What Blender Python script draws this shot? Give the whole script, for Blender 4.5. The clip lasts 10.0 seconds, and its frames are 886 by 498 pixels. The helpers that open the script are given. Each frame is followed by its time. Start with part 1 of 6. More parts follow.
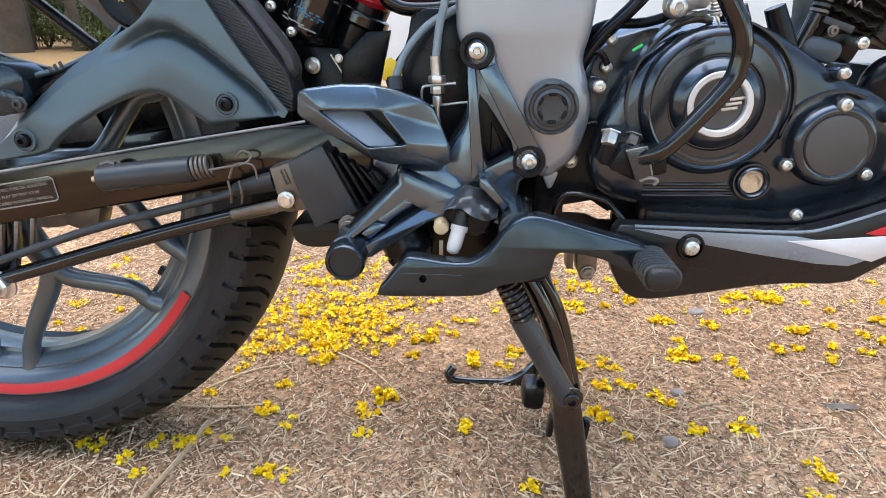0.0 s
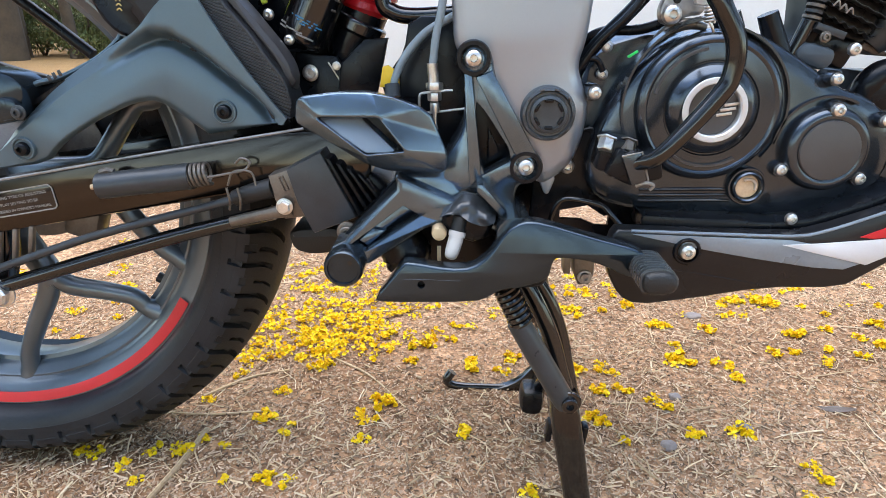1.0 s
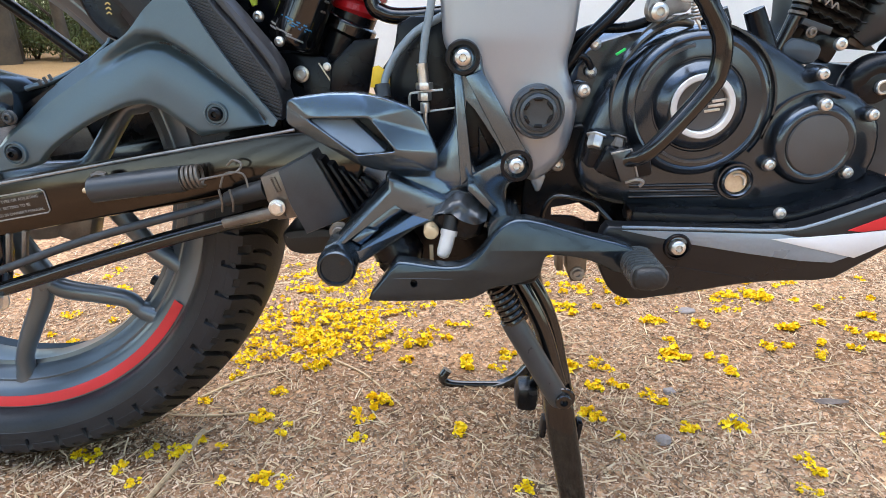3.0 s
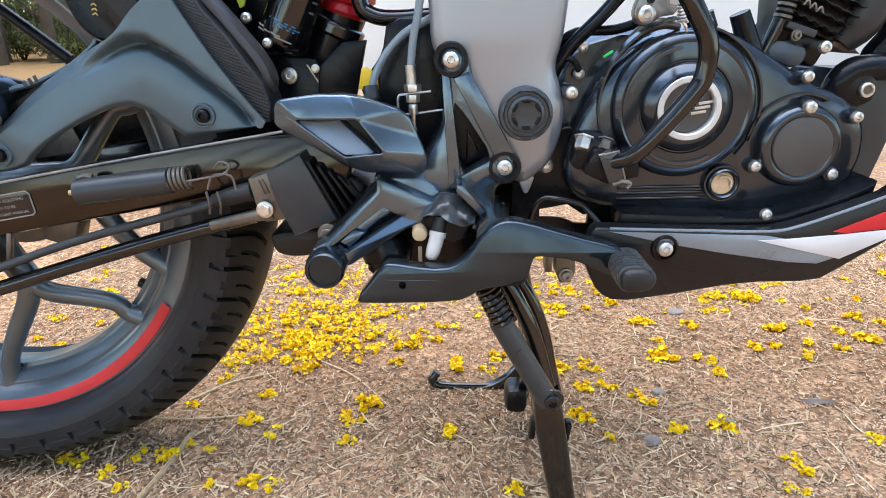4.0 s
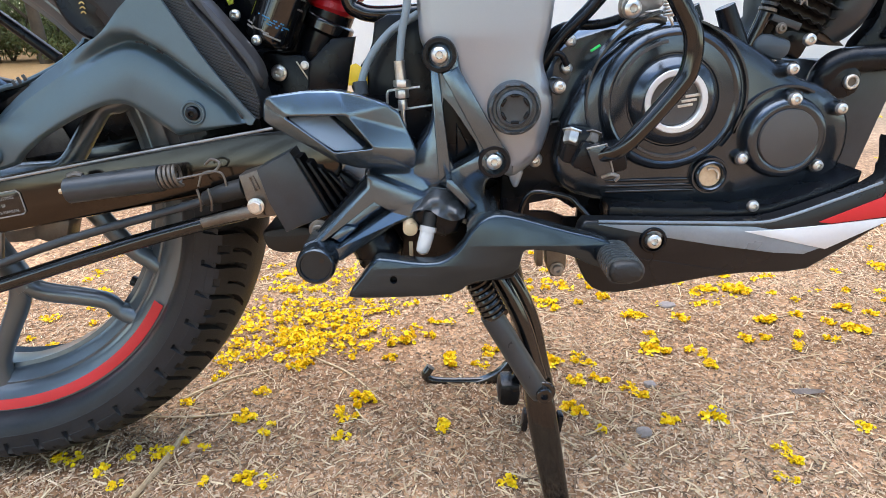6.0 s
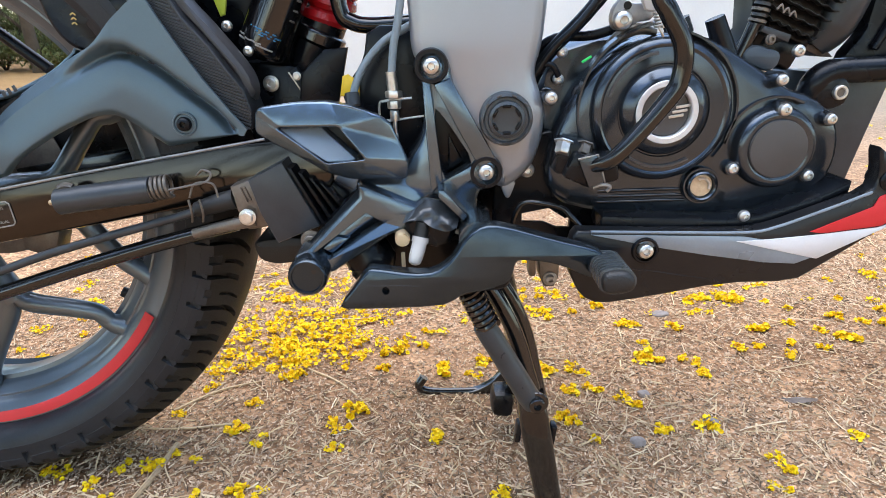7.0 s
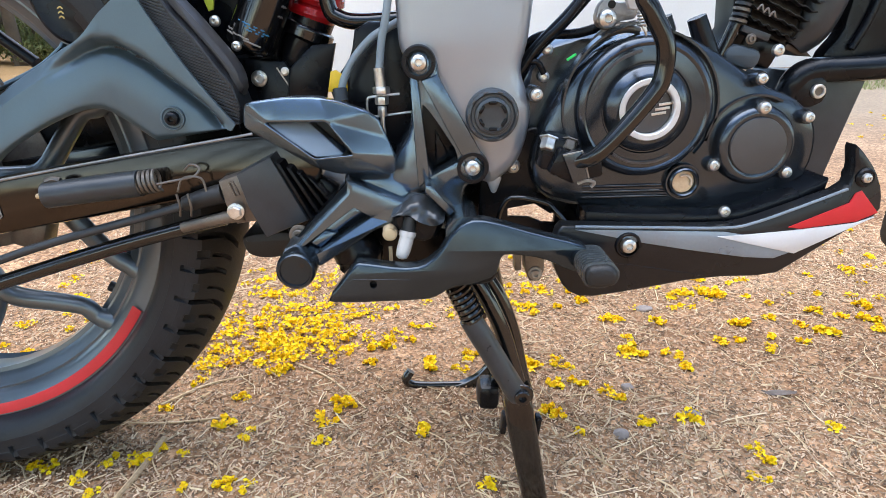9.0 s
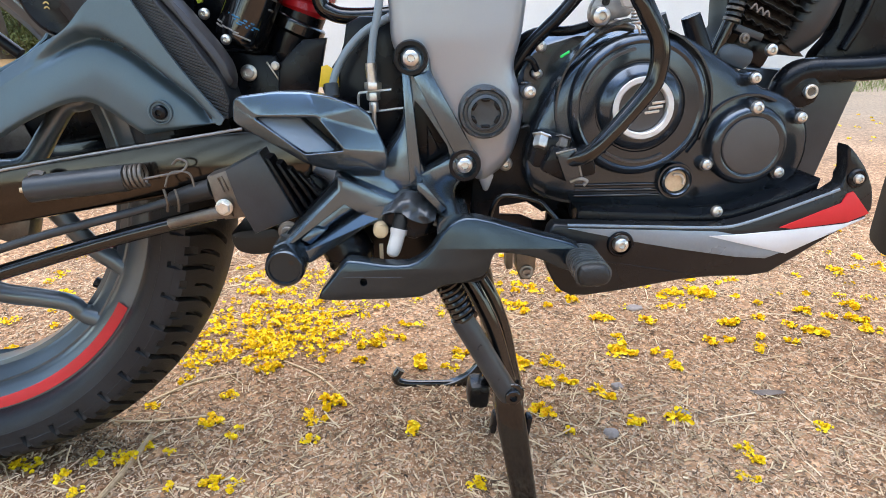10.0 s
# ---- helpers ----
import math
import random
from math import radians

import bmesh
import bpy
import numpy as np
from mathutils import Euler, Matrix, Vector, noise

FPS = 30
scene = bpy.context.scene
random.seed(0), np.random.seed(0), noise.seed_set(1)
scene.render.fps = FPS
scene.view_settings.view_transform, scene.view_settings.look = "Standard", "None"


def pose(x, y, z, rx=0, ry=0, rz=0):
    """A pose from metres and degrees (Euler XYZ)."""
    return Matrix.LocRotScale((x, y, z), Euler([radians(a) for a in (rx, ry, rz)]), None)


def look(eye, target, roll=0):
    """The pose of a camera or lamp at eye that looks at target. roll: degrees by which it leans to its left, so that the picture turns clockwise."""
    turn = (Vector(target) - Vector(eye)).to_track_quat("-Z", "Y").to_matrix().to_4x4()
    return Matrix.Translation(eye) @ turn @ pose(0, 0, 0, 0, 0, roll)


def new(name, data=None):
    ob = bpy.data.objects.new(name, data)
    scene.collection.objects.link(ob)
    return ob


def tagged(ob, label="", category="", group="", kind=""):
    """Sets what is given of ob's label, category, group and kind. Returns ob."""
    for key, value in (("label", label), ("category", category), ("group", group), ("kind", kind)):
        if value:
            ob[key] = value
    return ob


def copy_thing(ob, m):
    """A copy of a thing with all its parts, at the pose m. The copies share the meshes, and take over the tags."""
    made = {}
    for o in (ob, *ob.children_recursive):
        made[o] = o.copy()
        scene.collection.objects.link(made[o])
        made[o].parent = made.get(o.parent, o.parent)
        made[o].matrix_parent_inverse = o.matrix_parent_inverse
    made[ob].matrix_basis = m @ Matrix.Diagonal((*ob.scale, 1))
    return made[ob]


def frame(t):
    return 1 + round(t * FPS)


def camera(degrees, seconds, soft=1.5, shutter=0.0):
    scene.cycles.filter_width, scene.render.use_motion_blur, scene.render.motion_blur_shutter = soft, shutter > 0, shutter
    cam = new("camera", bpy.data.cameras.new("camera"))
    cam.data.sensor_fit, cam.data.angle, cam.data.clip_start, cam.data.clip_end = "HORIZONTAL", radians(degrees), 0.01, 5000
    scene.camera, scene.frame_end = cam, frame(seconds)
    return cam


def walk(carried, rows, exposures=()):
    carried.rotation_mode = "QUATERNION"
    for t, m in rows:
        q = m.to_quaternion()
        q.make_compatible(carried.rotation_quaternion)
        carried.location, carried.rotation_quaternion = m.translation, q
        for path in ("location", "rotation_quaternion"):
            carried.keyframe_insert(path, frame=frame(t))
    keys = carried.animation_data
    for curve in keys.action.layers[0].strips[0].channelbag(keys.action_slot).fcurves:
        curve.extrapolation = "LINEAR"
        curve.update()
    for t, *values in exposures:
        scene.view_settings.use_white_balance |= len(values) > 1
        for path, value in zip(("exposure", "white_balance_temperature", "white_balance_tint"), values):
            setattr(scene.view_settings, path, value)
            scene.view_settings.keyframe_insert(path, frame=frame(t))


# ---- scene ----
cam = camera(69.1, 10.0, soft=0.75)
PATH = [
    (0, (0.129, -0.677, 0.503), (0.055, 1.199, -0.187), -0.3),
    (0.5, (0.127, -0.681, 0.503), (0.057, 1.197, -0.181), -0.7),
    (1, (0.128, -0.68, 0.504), (0.064, 1.202, -0.169), -0.5),
    (1.5, (0.131, -0.682, 0.505), (0.069, 1.2, -0.171), -0.7),
    (2, (0.133, -0.683, 0.505), (0.077, 1.2, -0.167), -0.9),
    (2.5, (0.132, -0.683, 0.505), (0.071, 1.198, -0.173), -1.2),
    (4, (0.134, -0.683, 0.505), (0.109, 1.2, -0.167), -1.0),
    (4.5, (0.137, -0.684, 0.506), (0.123, 1.2, -0.165), -1.1),
    (5, (0.137, -0.686, 0.506), (0.12, 1.194, -0.176), -1.6),
    (5.5, (0.137, -0.688, 0.503), (0.123, 1.19, -0.185), -1.5),
    (7, (0.139, -0.686, 0.505), (0.15, 1.203, -0.15), -1.4),
    (7.5, (0.14, -0.686, 0.504), (0.157, 1.201, -0.158), -1.3),
    (8, (0.137, -0.691, 0.508), (0.15, 1.199, -0.144), -1.6),
    (8.5, (0.136, -0.694, 0.507), (0.158, 1.193, -0.153), -1.4),
    (9, (0.139, -0.694, 0.506), (0.19, 1.191, -0.161), -0.9),
    (9.5, (0.139, -0.69, 0.504), (0.2, 1.193, -0.165), -0.7),
    (10, (0.138, -0.689, 0.504), (0.22, 1.193, -0.169), -0.2),
]
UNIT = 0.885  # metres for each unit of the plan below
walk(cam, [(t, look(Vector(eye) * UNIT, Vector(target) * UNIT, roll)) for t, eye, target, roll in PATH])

# ---- light ----
SUN_UP, SUN_TURN = 84.0, -60.0
world = bpy.data.worlds.new("world")
scene.world = world
world.use_nodes = True
wn = world.node_tree
sky = wn.nodes.new("ShaderNodeTexSky")
sky.sky_type, sky.sun_disc = "NISHITA", False
sky.sun_elevation, sky.sun_rotation = radians(SUN_UP), radians(SUN_TURN)
sky.air_density, sky.dust_density = 1.3, 1.0
wn.links.new(sky.outputs["Color"], wn.nodes["Background"].inputs["Color"])
wn.nodes["Background"].inputs["Strength"].default_value = 0.15
sun = new("sun", bpy.data.lights.new("sun", "SUN"))
sun.data.energy, sun.data.angle, sun.data.color = 1.2, radians(85), (1.0, 0.965, 0.93)
sun.matrix_world = look((0, 0, 8), Vector((0, 0, 8)) - Vector((
    math.sin(radians(SUN_TURN)) * math.cos(radians(SUN_UP)),
    math.cos(radians(SUN_TURN)) * math.cos(radians(SUN_UP)),
    math.sin(radians(SUN_UP)))))
scene.view_settings.exposure = 1.97


# ---- materials ----
def mat(name, col, rough=0.5, metal=0.0, var=0.15, scale=25.0, bump=0.08, fine=500.0, coat=0.0, dust=0.0, spec=0.5, rvar=0.12):
    """A surface with stains at a coarse and grain at a fine scale, and pale earth dust."""
    m = bpy.data.materials.new(name)
    m.use_nodes = True
    t = m.node_tree
    b = t.nodes["Principled BSDF"]
    co = t.nodes.new("ShaderNodeTexCoord")
    n1, n2 = t.nodes.new("ShaderNodeTexNoise"), t.nodes.new("ShaderNodeTexNoise")
    n1.inputs["Scale"].default_value, n1.inputs["Detail"].default_value = scale, 5
    n2.inputs["Scale"].default_value, n2.inputs["Detail"].default_value = fine, 3
    for n in (n1, n2):
        t.links.new(co.outputs["Object"], n.inputs["Vector"])
    mix = t.nodes.new("ShaderNodeMath")
    mix.operation = "MULTIPLY_ADD"
    t.links.new(n2.outputs["Fac"], mix.inputs[0])
    mix.inputs[1].default_value = 0.35
    t.links.new(n1.outputs["Fac"], mix.inputs[2])
    ramp = t.nodes.new("ShaderNodeValToRGB")
    ramp.color_ramp.elements[0].position, ramp.color_ramp.elements[1].position = 0.4, 0.95
    ramp.color_ramp.elements[0].color = (*[c * (1 - var) for c in col], 1)
    ramp.color_ramp.elements[1].color = (*[min(1, c * (1 + var)) for c in col], 1)
    t.links.new(mix.outputs[0], ramp.inputs["Fac"])
    colour = ramp.outputs["Color"]
    if dust:
        n3 = t.nodes.new("ShaderNodeTexNoise")
        n3.inputs["Scale"].default_value, n3.inputs["Detail"].default_value = 9.0, 8
        t.links.new(co.outputs["Object"], n3.inputs["Vector"])
        r3 = t.nodes.new("ShaderNodeMapRange")
        r3.inputs["From Min"].default_value, r3.inputs["From Max"].default_value = 0.42, 0.75
        r3.inputs["To Max"].default_value = dust
        t.links.new(n3.outputs["Fac"], r3.inputs["Value"])
        mx = t.nodes.new("ShaderNodeMix")
        mx.data_type = "RGBA"
        t.links.new(r3.outputs["Result"], mx.inputs["Factor"])
        t.links.new(colour, mx.inputs["A"])
        mx.inputs["B"].default_value = (0.32, 0.25, 0.18, 1)
        colour = mx.outputs["Result"]
    t.links.new(colour, b.inputs["Base Color"])
    rr = t.nodes.new("ShaderNodeMapRange")
    rr.inputs["To Min"].default_value, rr.inputs["To Max"].default_value = max(0.03, rough - rvar), min(1, rough + rvar)
    t.links.new(n1.outputs["Fac"], rr.inputs["Value"])
    t.links.new(rr.outputs["Result"], b.inputs["Roughness"])
    b.inputs["Metallic"].default_value = metal
    b.inputs["Coat Weight"].default_value = coat
    b.inputs["Coat Roughness"].default_value = 0.12
    b.inputs["Specular IOR Level"].default_value = spec
    if bump:
        bp = t.nodes.new("ShaderNodeBump")
        bp.inputs["Strength"].default_value, bp.inputs["Distance"].default_value = bump, 0.002
        t.links.new(n2.outputs["Fac"], bp.inputs["Height"])
        t.links.new(bp.outputs["Normal"], b.inputs["Normal"])
    return m


def island_mat(name, stops, rough=0.8, through_light=0.0, by_object=False):
    """A colour drawn by chance from a ramp for each loose piece."""
    m = bpy.data.materials.new(name)
    m.use_nodes = True
    t = m.node_tree
    b = t.nodes["Principled BSDF"]
    g = t.nodes.new("ShaderNodeObjectInfo" if by_object else "ShaderNodeNewGeometry")
    ramp = t.nodes.new("ShaderNodeValToRGB")
    e = ramp.color_ramp.elements
    e[0].position, e[0].color = 0, (*stops[0], 1)
    e[1].position, e[1].color = 1, (*stops[-1], 1)
    for i, s in enumerate(stops[1:-1], 1):
        x = e.new(i / (len(stops) - 1))
        x.color = (*s, 1)
    t.links.new(g.outputs["Random" if by_object else "Random Per Island"], ramp.inputs["Fac"])
    co, n = t.nodes.new("ShaderNodeTexCoord"), t.nodes.new("ShaderNodeTexNoise")
    n.inputs["Scale"].default_value, n.inputs["Detail"].default_value = 180, 4
    t.links.new(co.outputs["Object"], n.inputs["Vector"])
    mx = t.nodes.new("ShaderNodeMix")
    mx.data_type, mx.blend_type = "RGBA", "OVERLAY"
    mx.inputs["Factor"].default_value = 0.45
    t.links.new(ramp.outputs["Color"], mx.inputs["A"])
    t.links.new(n.outputs["Fac"], mx.inputs["B"])
    hs = t.nodes.new("ShaderNodeHueSaturation")
    t.links.new(mx.outputs["Result"], hs.inputs["Color"])
    t.links.new(hs.outputs["Color"], b.inputs["Base Color"])
    b.inputs["Roughness"].default_value = rough
    b.inputs["Specular IOR Level"].default_value = 0.25
    if through_light:
        b.inputs["Subsurface Weight"].default_value = through_light
        b.inputs["Subsurface Radius"].default_value = (0.004, 0.003, 0.001)
    return m


M_HUGGER = mat("satin_slate_plastic", (0.100, 0.150, 0.184), 0.38, 0.45, 0.08, 14, 0.02, 900, dust=0.010, rvar=0.06)
# heel guard's inner face: the sky's reflection painted in as a paler grey
M_SKYFACE = mat("sky_lit_guard_face", (0.20, 0.245, 0.285), 0.38, 0.3, 0.06, 14, 0.02, 900, rvar=0.05)
M_SHELL = mat("grey_brown_plastic", (0.060, 0.056, 0.056), 0.36, 0.2, 0.1, 20, 0.02, 800)
M_PLASTIC = mat("black_plastic", (0.0045, 0.0055, 0.0075), 0.27, 0, 0.2, 30, 0.02, 900, dust=0.003, spec=0.27)
M_GUARD = mat("satin_black_casting", (0.136, 0.178, 0.222), 0.22, 0.9, 0.10, 22, 0.012, 800, rvar=0.06)
M_FRAME = mat("grey_frame_paint", (0.36, 0.39, 0.43), 0.33, 0.6, 0.06, 10, 0.03, 1200)
M_GLOSS = mat("gloss_black_paint", (0.004, 0.004, 0.0045), 0.12, 0, 0.2, 20, 0.01, 400, coat=0.5, dust=0.006, rvar=0.05)
M_ENGINE = mat("black_engine_paint", (0.076, 0.090, 0.108), 0.20, 0.85, 0.15, 30, 0.012, 900, rvar=0.06)
M_ENGINE_GREY = mat("grey_engine_paint", (0.072, 0.069, 0.068), 0.42, 0.2, 0.15, 30, 0.05, 900, dust=0.02)
M_RUBBER = mat("tyre_rubber", (0.0145, 0.0178, 0.0220), 0.42, 0, 0.40, 18, 0.10, 350, dust=0.02, spec=0.34)
# matte tread; its darker colour also paints in the shade of down-turned faces
M_TREAD = mat("dark_tread_rubber", (0.0125, 0.0132, 0.0140), 0.60, 0, 0.35, 30, 0.25, 500, dust=0.05, spec=0.25)
M_RUBBER2 = mat("black_rubber", (0.010, 0.011, 0.012), 0.5, 0, 0.2, 40, 0.2, 700, dust=0.03)
M_SLEEVE = mat("grey_rubber_sleeve", (0.034, 0.040, 0.046), 0.33, 0.1, 0.2, 60, 0.05, 700, dust=0.02)
# pedal pad ribs: their highlights painted in as a paler grey
M_PADRIB = mat("highlit_rib_rubber", (0.040, 0.046, 0.050), 0.28, 0, 0.3, 60, 0.1, 700, dust=0.05)
M_CABLE = mat("grey_cable_sheath", (0.20, 0.25, 0.28), 0.38, 0, 0.12, 40, 0.05, 600)
M_PEDAL = mat("satin_black_powder_coat", (0.050, 0.066, 0.083), 0.21, 0.85, 0.12, 22, 0.015, 900, rvar=0.06)
M_CAP = mat("worn_cap_plastic", (0.060, 0.070, 0.078), 0.34, 0.3, 0.3, 60, 0.05, 700, dust=0.06)
M_ARM = mat("gloss_black_metallic_paint", (0.060, 0.053, 0.046), 0.15, 0.95, 0.10, 12, 0.01, 400, rvar=0.05)
M_RIM = mat("gunmetal_rim_paint", (0.135, 0.165, 0.190), 0.33, 0.65, 0.10, 14, 0.02, 900, coat=0.2, dust=0.02)
M_RED = mat("red_decal", (0.60, 0.022, 0.030), 0.36, 0, 0.08, 30, 0.03, 600)
M_REDCOIL = mat("red_spring_enamel", (0.38, 0.008, 0.012), 0.25, 0, 0.15, 40, 0.03, 600, coat=0.5)
M_WHITE = mat("white_decal", (0.66, 0.655, 0.66), 0.35, 0, 0.06, 20, 0.03, 600)
M_SILVER = mat("silver_decal", (0.25, 0.30, 0.35), 0.33, 0.3, 0.12, 20, 0.03, 600)
M_CHROME = mat("zinc_plated_steel", (0.70, 0.68, 0.64), 0.32, 0.9, 0.25, 120, 0.05, 700)
M_RINGPAINT = mat("machined_aluminium", (0.72, 0.73, 0.74), 0.45, 0.5, 0.06, 120, 0.02, 700)
M_STEEL = mat("dark_steel", (0.17, 0.15, 0.13), 0.4, 0.7, 0.3, 60, 0.15, 500)
M_BRASS = mat("yellowed_nylon", (0.55, 0.42, 0.25), 0.4, 0, 0.1, 60, 0.05, 500)
M_MILK = mat("milky_white_cap", (0.52, 0.505, 0.48), 0.3, 0, 0.05, 80, 0.02, 500)
M_INK = mat("pale_print", (0.24, 0.225, 0.205), 0.5, 0, 0.1, 80, 0.0, 500)
M_BLUEINK = mat("blue_print", (0.02, 0.15, 0.30), 0.5, 0, 0.2, 200, 0.0, 500)
M_GOLD = mat("gold_badge", (0.7, 0.5, 0.2), 0.3, 0.8, 0.1, 80, 0.0, 500)
M_TAPE = mat("yellow_tape", (0.85, 0.55, 0.03), 0.4, 0, 0.1, 80, 0.05, 500)
M_PAN = mat("satin_black_pan_paint", (0.0095, 0.0102, 0.0120), 0.28, 0, 0.2, 14, 0.01, 700, dust=0.006, spec=0.4)
M_LIME = mat("lime_tag", (0.60, 0.68, 0.06), 0.5, 0, 0.1, 80, 0.0, 500)
M_GREEN = mat("green_mark", (0.03, 0.62, 0.12), 0.5, 0, 0.1, 80, 0.0, 500)
M_OIL = mat("oil_window", (0.62, 0.50, 0.34), 0.12, 0.3, 0.3, 90, 0.0, 500, coat=1.0)
M_CARBON = mat("ribbed_black_plastic", (0.02, 0.022, 0.025), 0.38, 0, 0.2, 60, 0.05, 900)
M_WALL = mat("white_wall_paint", (0.80, 0.77, 0.735), 0.8, 0, 0.06, 1.5, 0.2, 60)
# dusty black flap; the brown stands in for the ground it reflects
M_FLAP = mat("dusty_browned_rubber", (0.024, 0.019, 0.013), 0.7, 0, 0.3, 20, 0.1, 500, dust=0.05, spec=0.2)
M_FIN = mat("fin_paint", (0.022, 0.022, 0.023), 0.35, 0.3, 0.2, 60, 0.05, 700)
M_PLUG = mat("blue_grey_rubber", (0.052, 0.068, 0.082), 0.45, 0, 0.15, 40, 0.05, 600)
M_RUST = mat("brown_heat_tint", (0.10, 0.068, 0.048), 0.5, 0.4, 0.3, 60, 0.1, 500)
M_BARK = mat("bark", (0.075, 0.052, 0.030), 0.9, 0, 0.4, 6, 0.9, 40)
M_CRUMB = island_mat("earth_crumb", [(0.085, 0.055, 0.035), (0.49, 0.345, 0.227), (0.70, 0.515, 0.355), (0.190, 0.125, 0.081), (0.59, 0.425, 0.282)], 0.95)
M_DRYLEAF = mat("dry_leaf", (0.16, 0.125, 0.105), 0.7, 0, 0.3, 90, 0.3, 400)
M_TAPEGREY = mat("dark_wrapping_tape", (0.050, 0.055, 0.060), 0.24, 0.3, 0.25, 90, 0.05, 500)
M_ALLOY = mat("dull_cast_alloy", (0.34, 0.33, 0.32), 0.38, 0.6, 0.2, 80, 0.10, 500)
M_STONE = mat("grey_pebble", (0.235, 0.20, 0.18), 0.85, 0, 0.25, 60, 0.5, 300)
M_LEAF = island_mat("foliage", [(0.055, 0.070, 0.018), (0.095, 0.110, 0.030), (0.150, 0.155, 0.048), (0.110, 0.090, 0.034)], 0.6)
M_STRAW = island_mat("dry_straw", [(0.20, 0.135, 0.078), (0.58, 0.43, 0.255), (0.78, 0.61, 0.39), (0.38, 0.265, 0.155), (0.84, 0.69, 0.47)], 0.75)
M_CHIP = island_mat("litter_chips", [(0.042, 0.027, 0.017), (0.56, 0.385, 0.242), (0.82, 0.625, 0.432), (0.118, 0.077, 0.049), (0.72, 0.53, 0.355), (0.45, 0.300, 0.190), (0.082, 0.053, 0.033), (0.66, 0.475, 0.310)], 0.85)
M_FLOWER = island_mat("yellow_petals", [(0.81, 0.51, 0.004), (0.91, 0.69, 0.010), (0.87, 0.60, 0.006), (0.93, 0.78, 0.04)], 0.6, 0.12)
M_FLOWER_HEAP = island_mat("orange_yellow_petals", [(0.82, 0.46, 0.003), (0.93, 0.68, 0.010), (0.89, 0.59, 0.006), (0.95, 0.76, 0.03)], 0.6, 0.12)
M_GRASS = island_mat("dry_green_grass", [(0.20, 0.23, 0.09), (0.30, 0.30, 0.14), (0.17, 0.20, 0.08)], 0.7)


def ground_mat():
    m = bpy.data.materials.new("dry_earth")
    m.use_nodes = True
    t = m.node_tree
    b = t.nodes["Principled BSDF"]
    co = t.nodes.new("ShaderNodeTexCoord")

    def tex(kind, scale, detail=6):
        n = t.nodes.new(kind)
        n.inputs["Scale"].default_value = scale
        if kind == "ShaderNodeTexNoise":
            n.inputs["Detail"].default_value = detail
        t.links.new(co.outputs["Object"], n.inputs["Vector"])
        return n

    def ramp(src, stops):
        r = t.nodes.new("ShaderNodeValToRGB")
        e = r.color_ramp.elements
        e[0].position, e[0].color = stops[0][0], (*stops[0][1], 1)
        e[1].position, e[1].color = stops[-1][0], (*stops[-1][1], 1)
        for p, c in stops[1:-1]:
            e.new(p).color = (*c, 1)
        t.links.new(src, r.inputs["Fac"])
        return r.outputs["Color"]

    def mixed(a, c, fac, mode="MIX"):
        x = t.nodes.new("ShaderNodeMix")
        x.data_type, x.blend_type = "RGBA", mode
        x.inputs["Factor"].default_value = fac
        t.links.new(a, x.inputs["A"])
        t.links.new(c, x.inputs["B"])
        return x.outputs["Result"]

    wide = ramp(tex("ShaderNodeTexNoise", 3.2).outputs["Fac"], [(0.3, (0.245, 0.163, 0.105)), (0.5, (0.370, 0.259, 0.172)), (0.72, (0.500, 0.365, 0.252))])
    grit = ramp(tex("ShaderNodeTexNoise", 70, 8).outputs["Fac"], [(0.3, (0.20, 0.14, 0.10)), (0.55, (0.48, 0.40, 0.33)), (0.8, (0.85, 0.78, 0.68))])
    vor = tex("ShaderNodeTexVoronoi", 190)
    fleck = ramp(vor.outputs["Color"], [(0.2, (0.22, 0.17, 0.13)), (0.6, (0.52, 0.46, 0.4)), (1.0, (0.9, 0.84, 0.76))])
    c = mixed(wide, grit, 0.65, "OVERLAY")
    c = mixed(c, fleck, 0.75, "OVERLAY")
    # beyond the litter, sunlit ground is painted into the colour: ochre left, greyer right
    sep, far = t.nodes.new("ShaderNodeSeparateXYZ"), t.nodes.new("ShaderNodeMapRange")
    t.links.new(co.outputs["Object"], sep.inputs["Vector"])
    t.links.new(sep.outputs["Y"], far.inputs["Value"])
    far.inputs["From Min"].default_value, far.inputs["From Max"].default_value, far.inputs["To Max"].default_value = 0.9, 2.6, 0.80
    pale = t.nodes.new("ShaderNodeMix")
    pale.data_type = "RGBA"
    t.links.new(far.outputs["Result"], pale.inputs["Factor"])
    t.links.new(c, pale.inputs["A"])
    side = t.nodes.new("ShaderNodeMapRange")
    t.links.new(sep.outputs["X"], side.inputs["Value"])
    side.inputs["From Min"].default_value, side.inputs["From Max"].default_value = -3.0, 1.5
    far_tint = ramp(side.outputs["Result"], [(0.0, (0.30, 0.185, 0.070)), (0.5, (0.34, 0.260, 0.17)), (1.0, (0.265, 0.236, 0.187))])
    t.links.new(mixed(far_tint, grit, 0.35, "OVERLAY"), pale.inputs["B"])
    t.links.new(pale.outputs["Result"], b.inputs["Base Color"])
    b.inputs["Roughness"].default_value = 0.95
    b.inputs["Specular IOR Level"].default_value = 0.15
    b1, b2 = t.nodes.new("ShaderNodeBump"), t.nodes.new("ShaderNodeBump")
    b1.inputs["Strength"].default_value, b1.inputs["Distance"].default_value = 0.9, 0.008
    b2.inputs["Strength"].default_value, b2.inputs["Distance"].default_value = 0.6, 0.003
    t.links.new(tex("ShaderNodeTexNoise", 45, 8).outputs["Fac"], b1.inputs["Height"])
    t.links.new(vor.outputs["Distance"], b2.inputs["Height"])
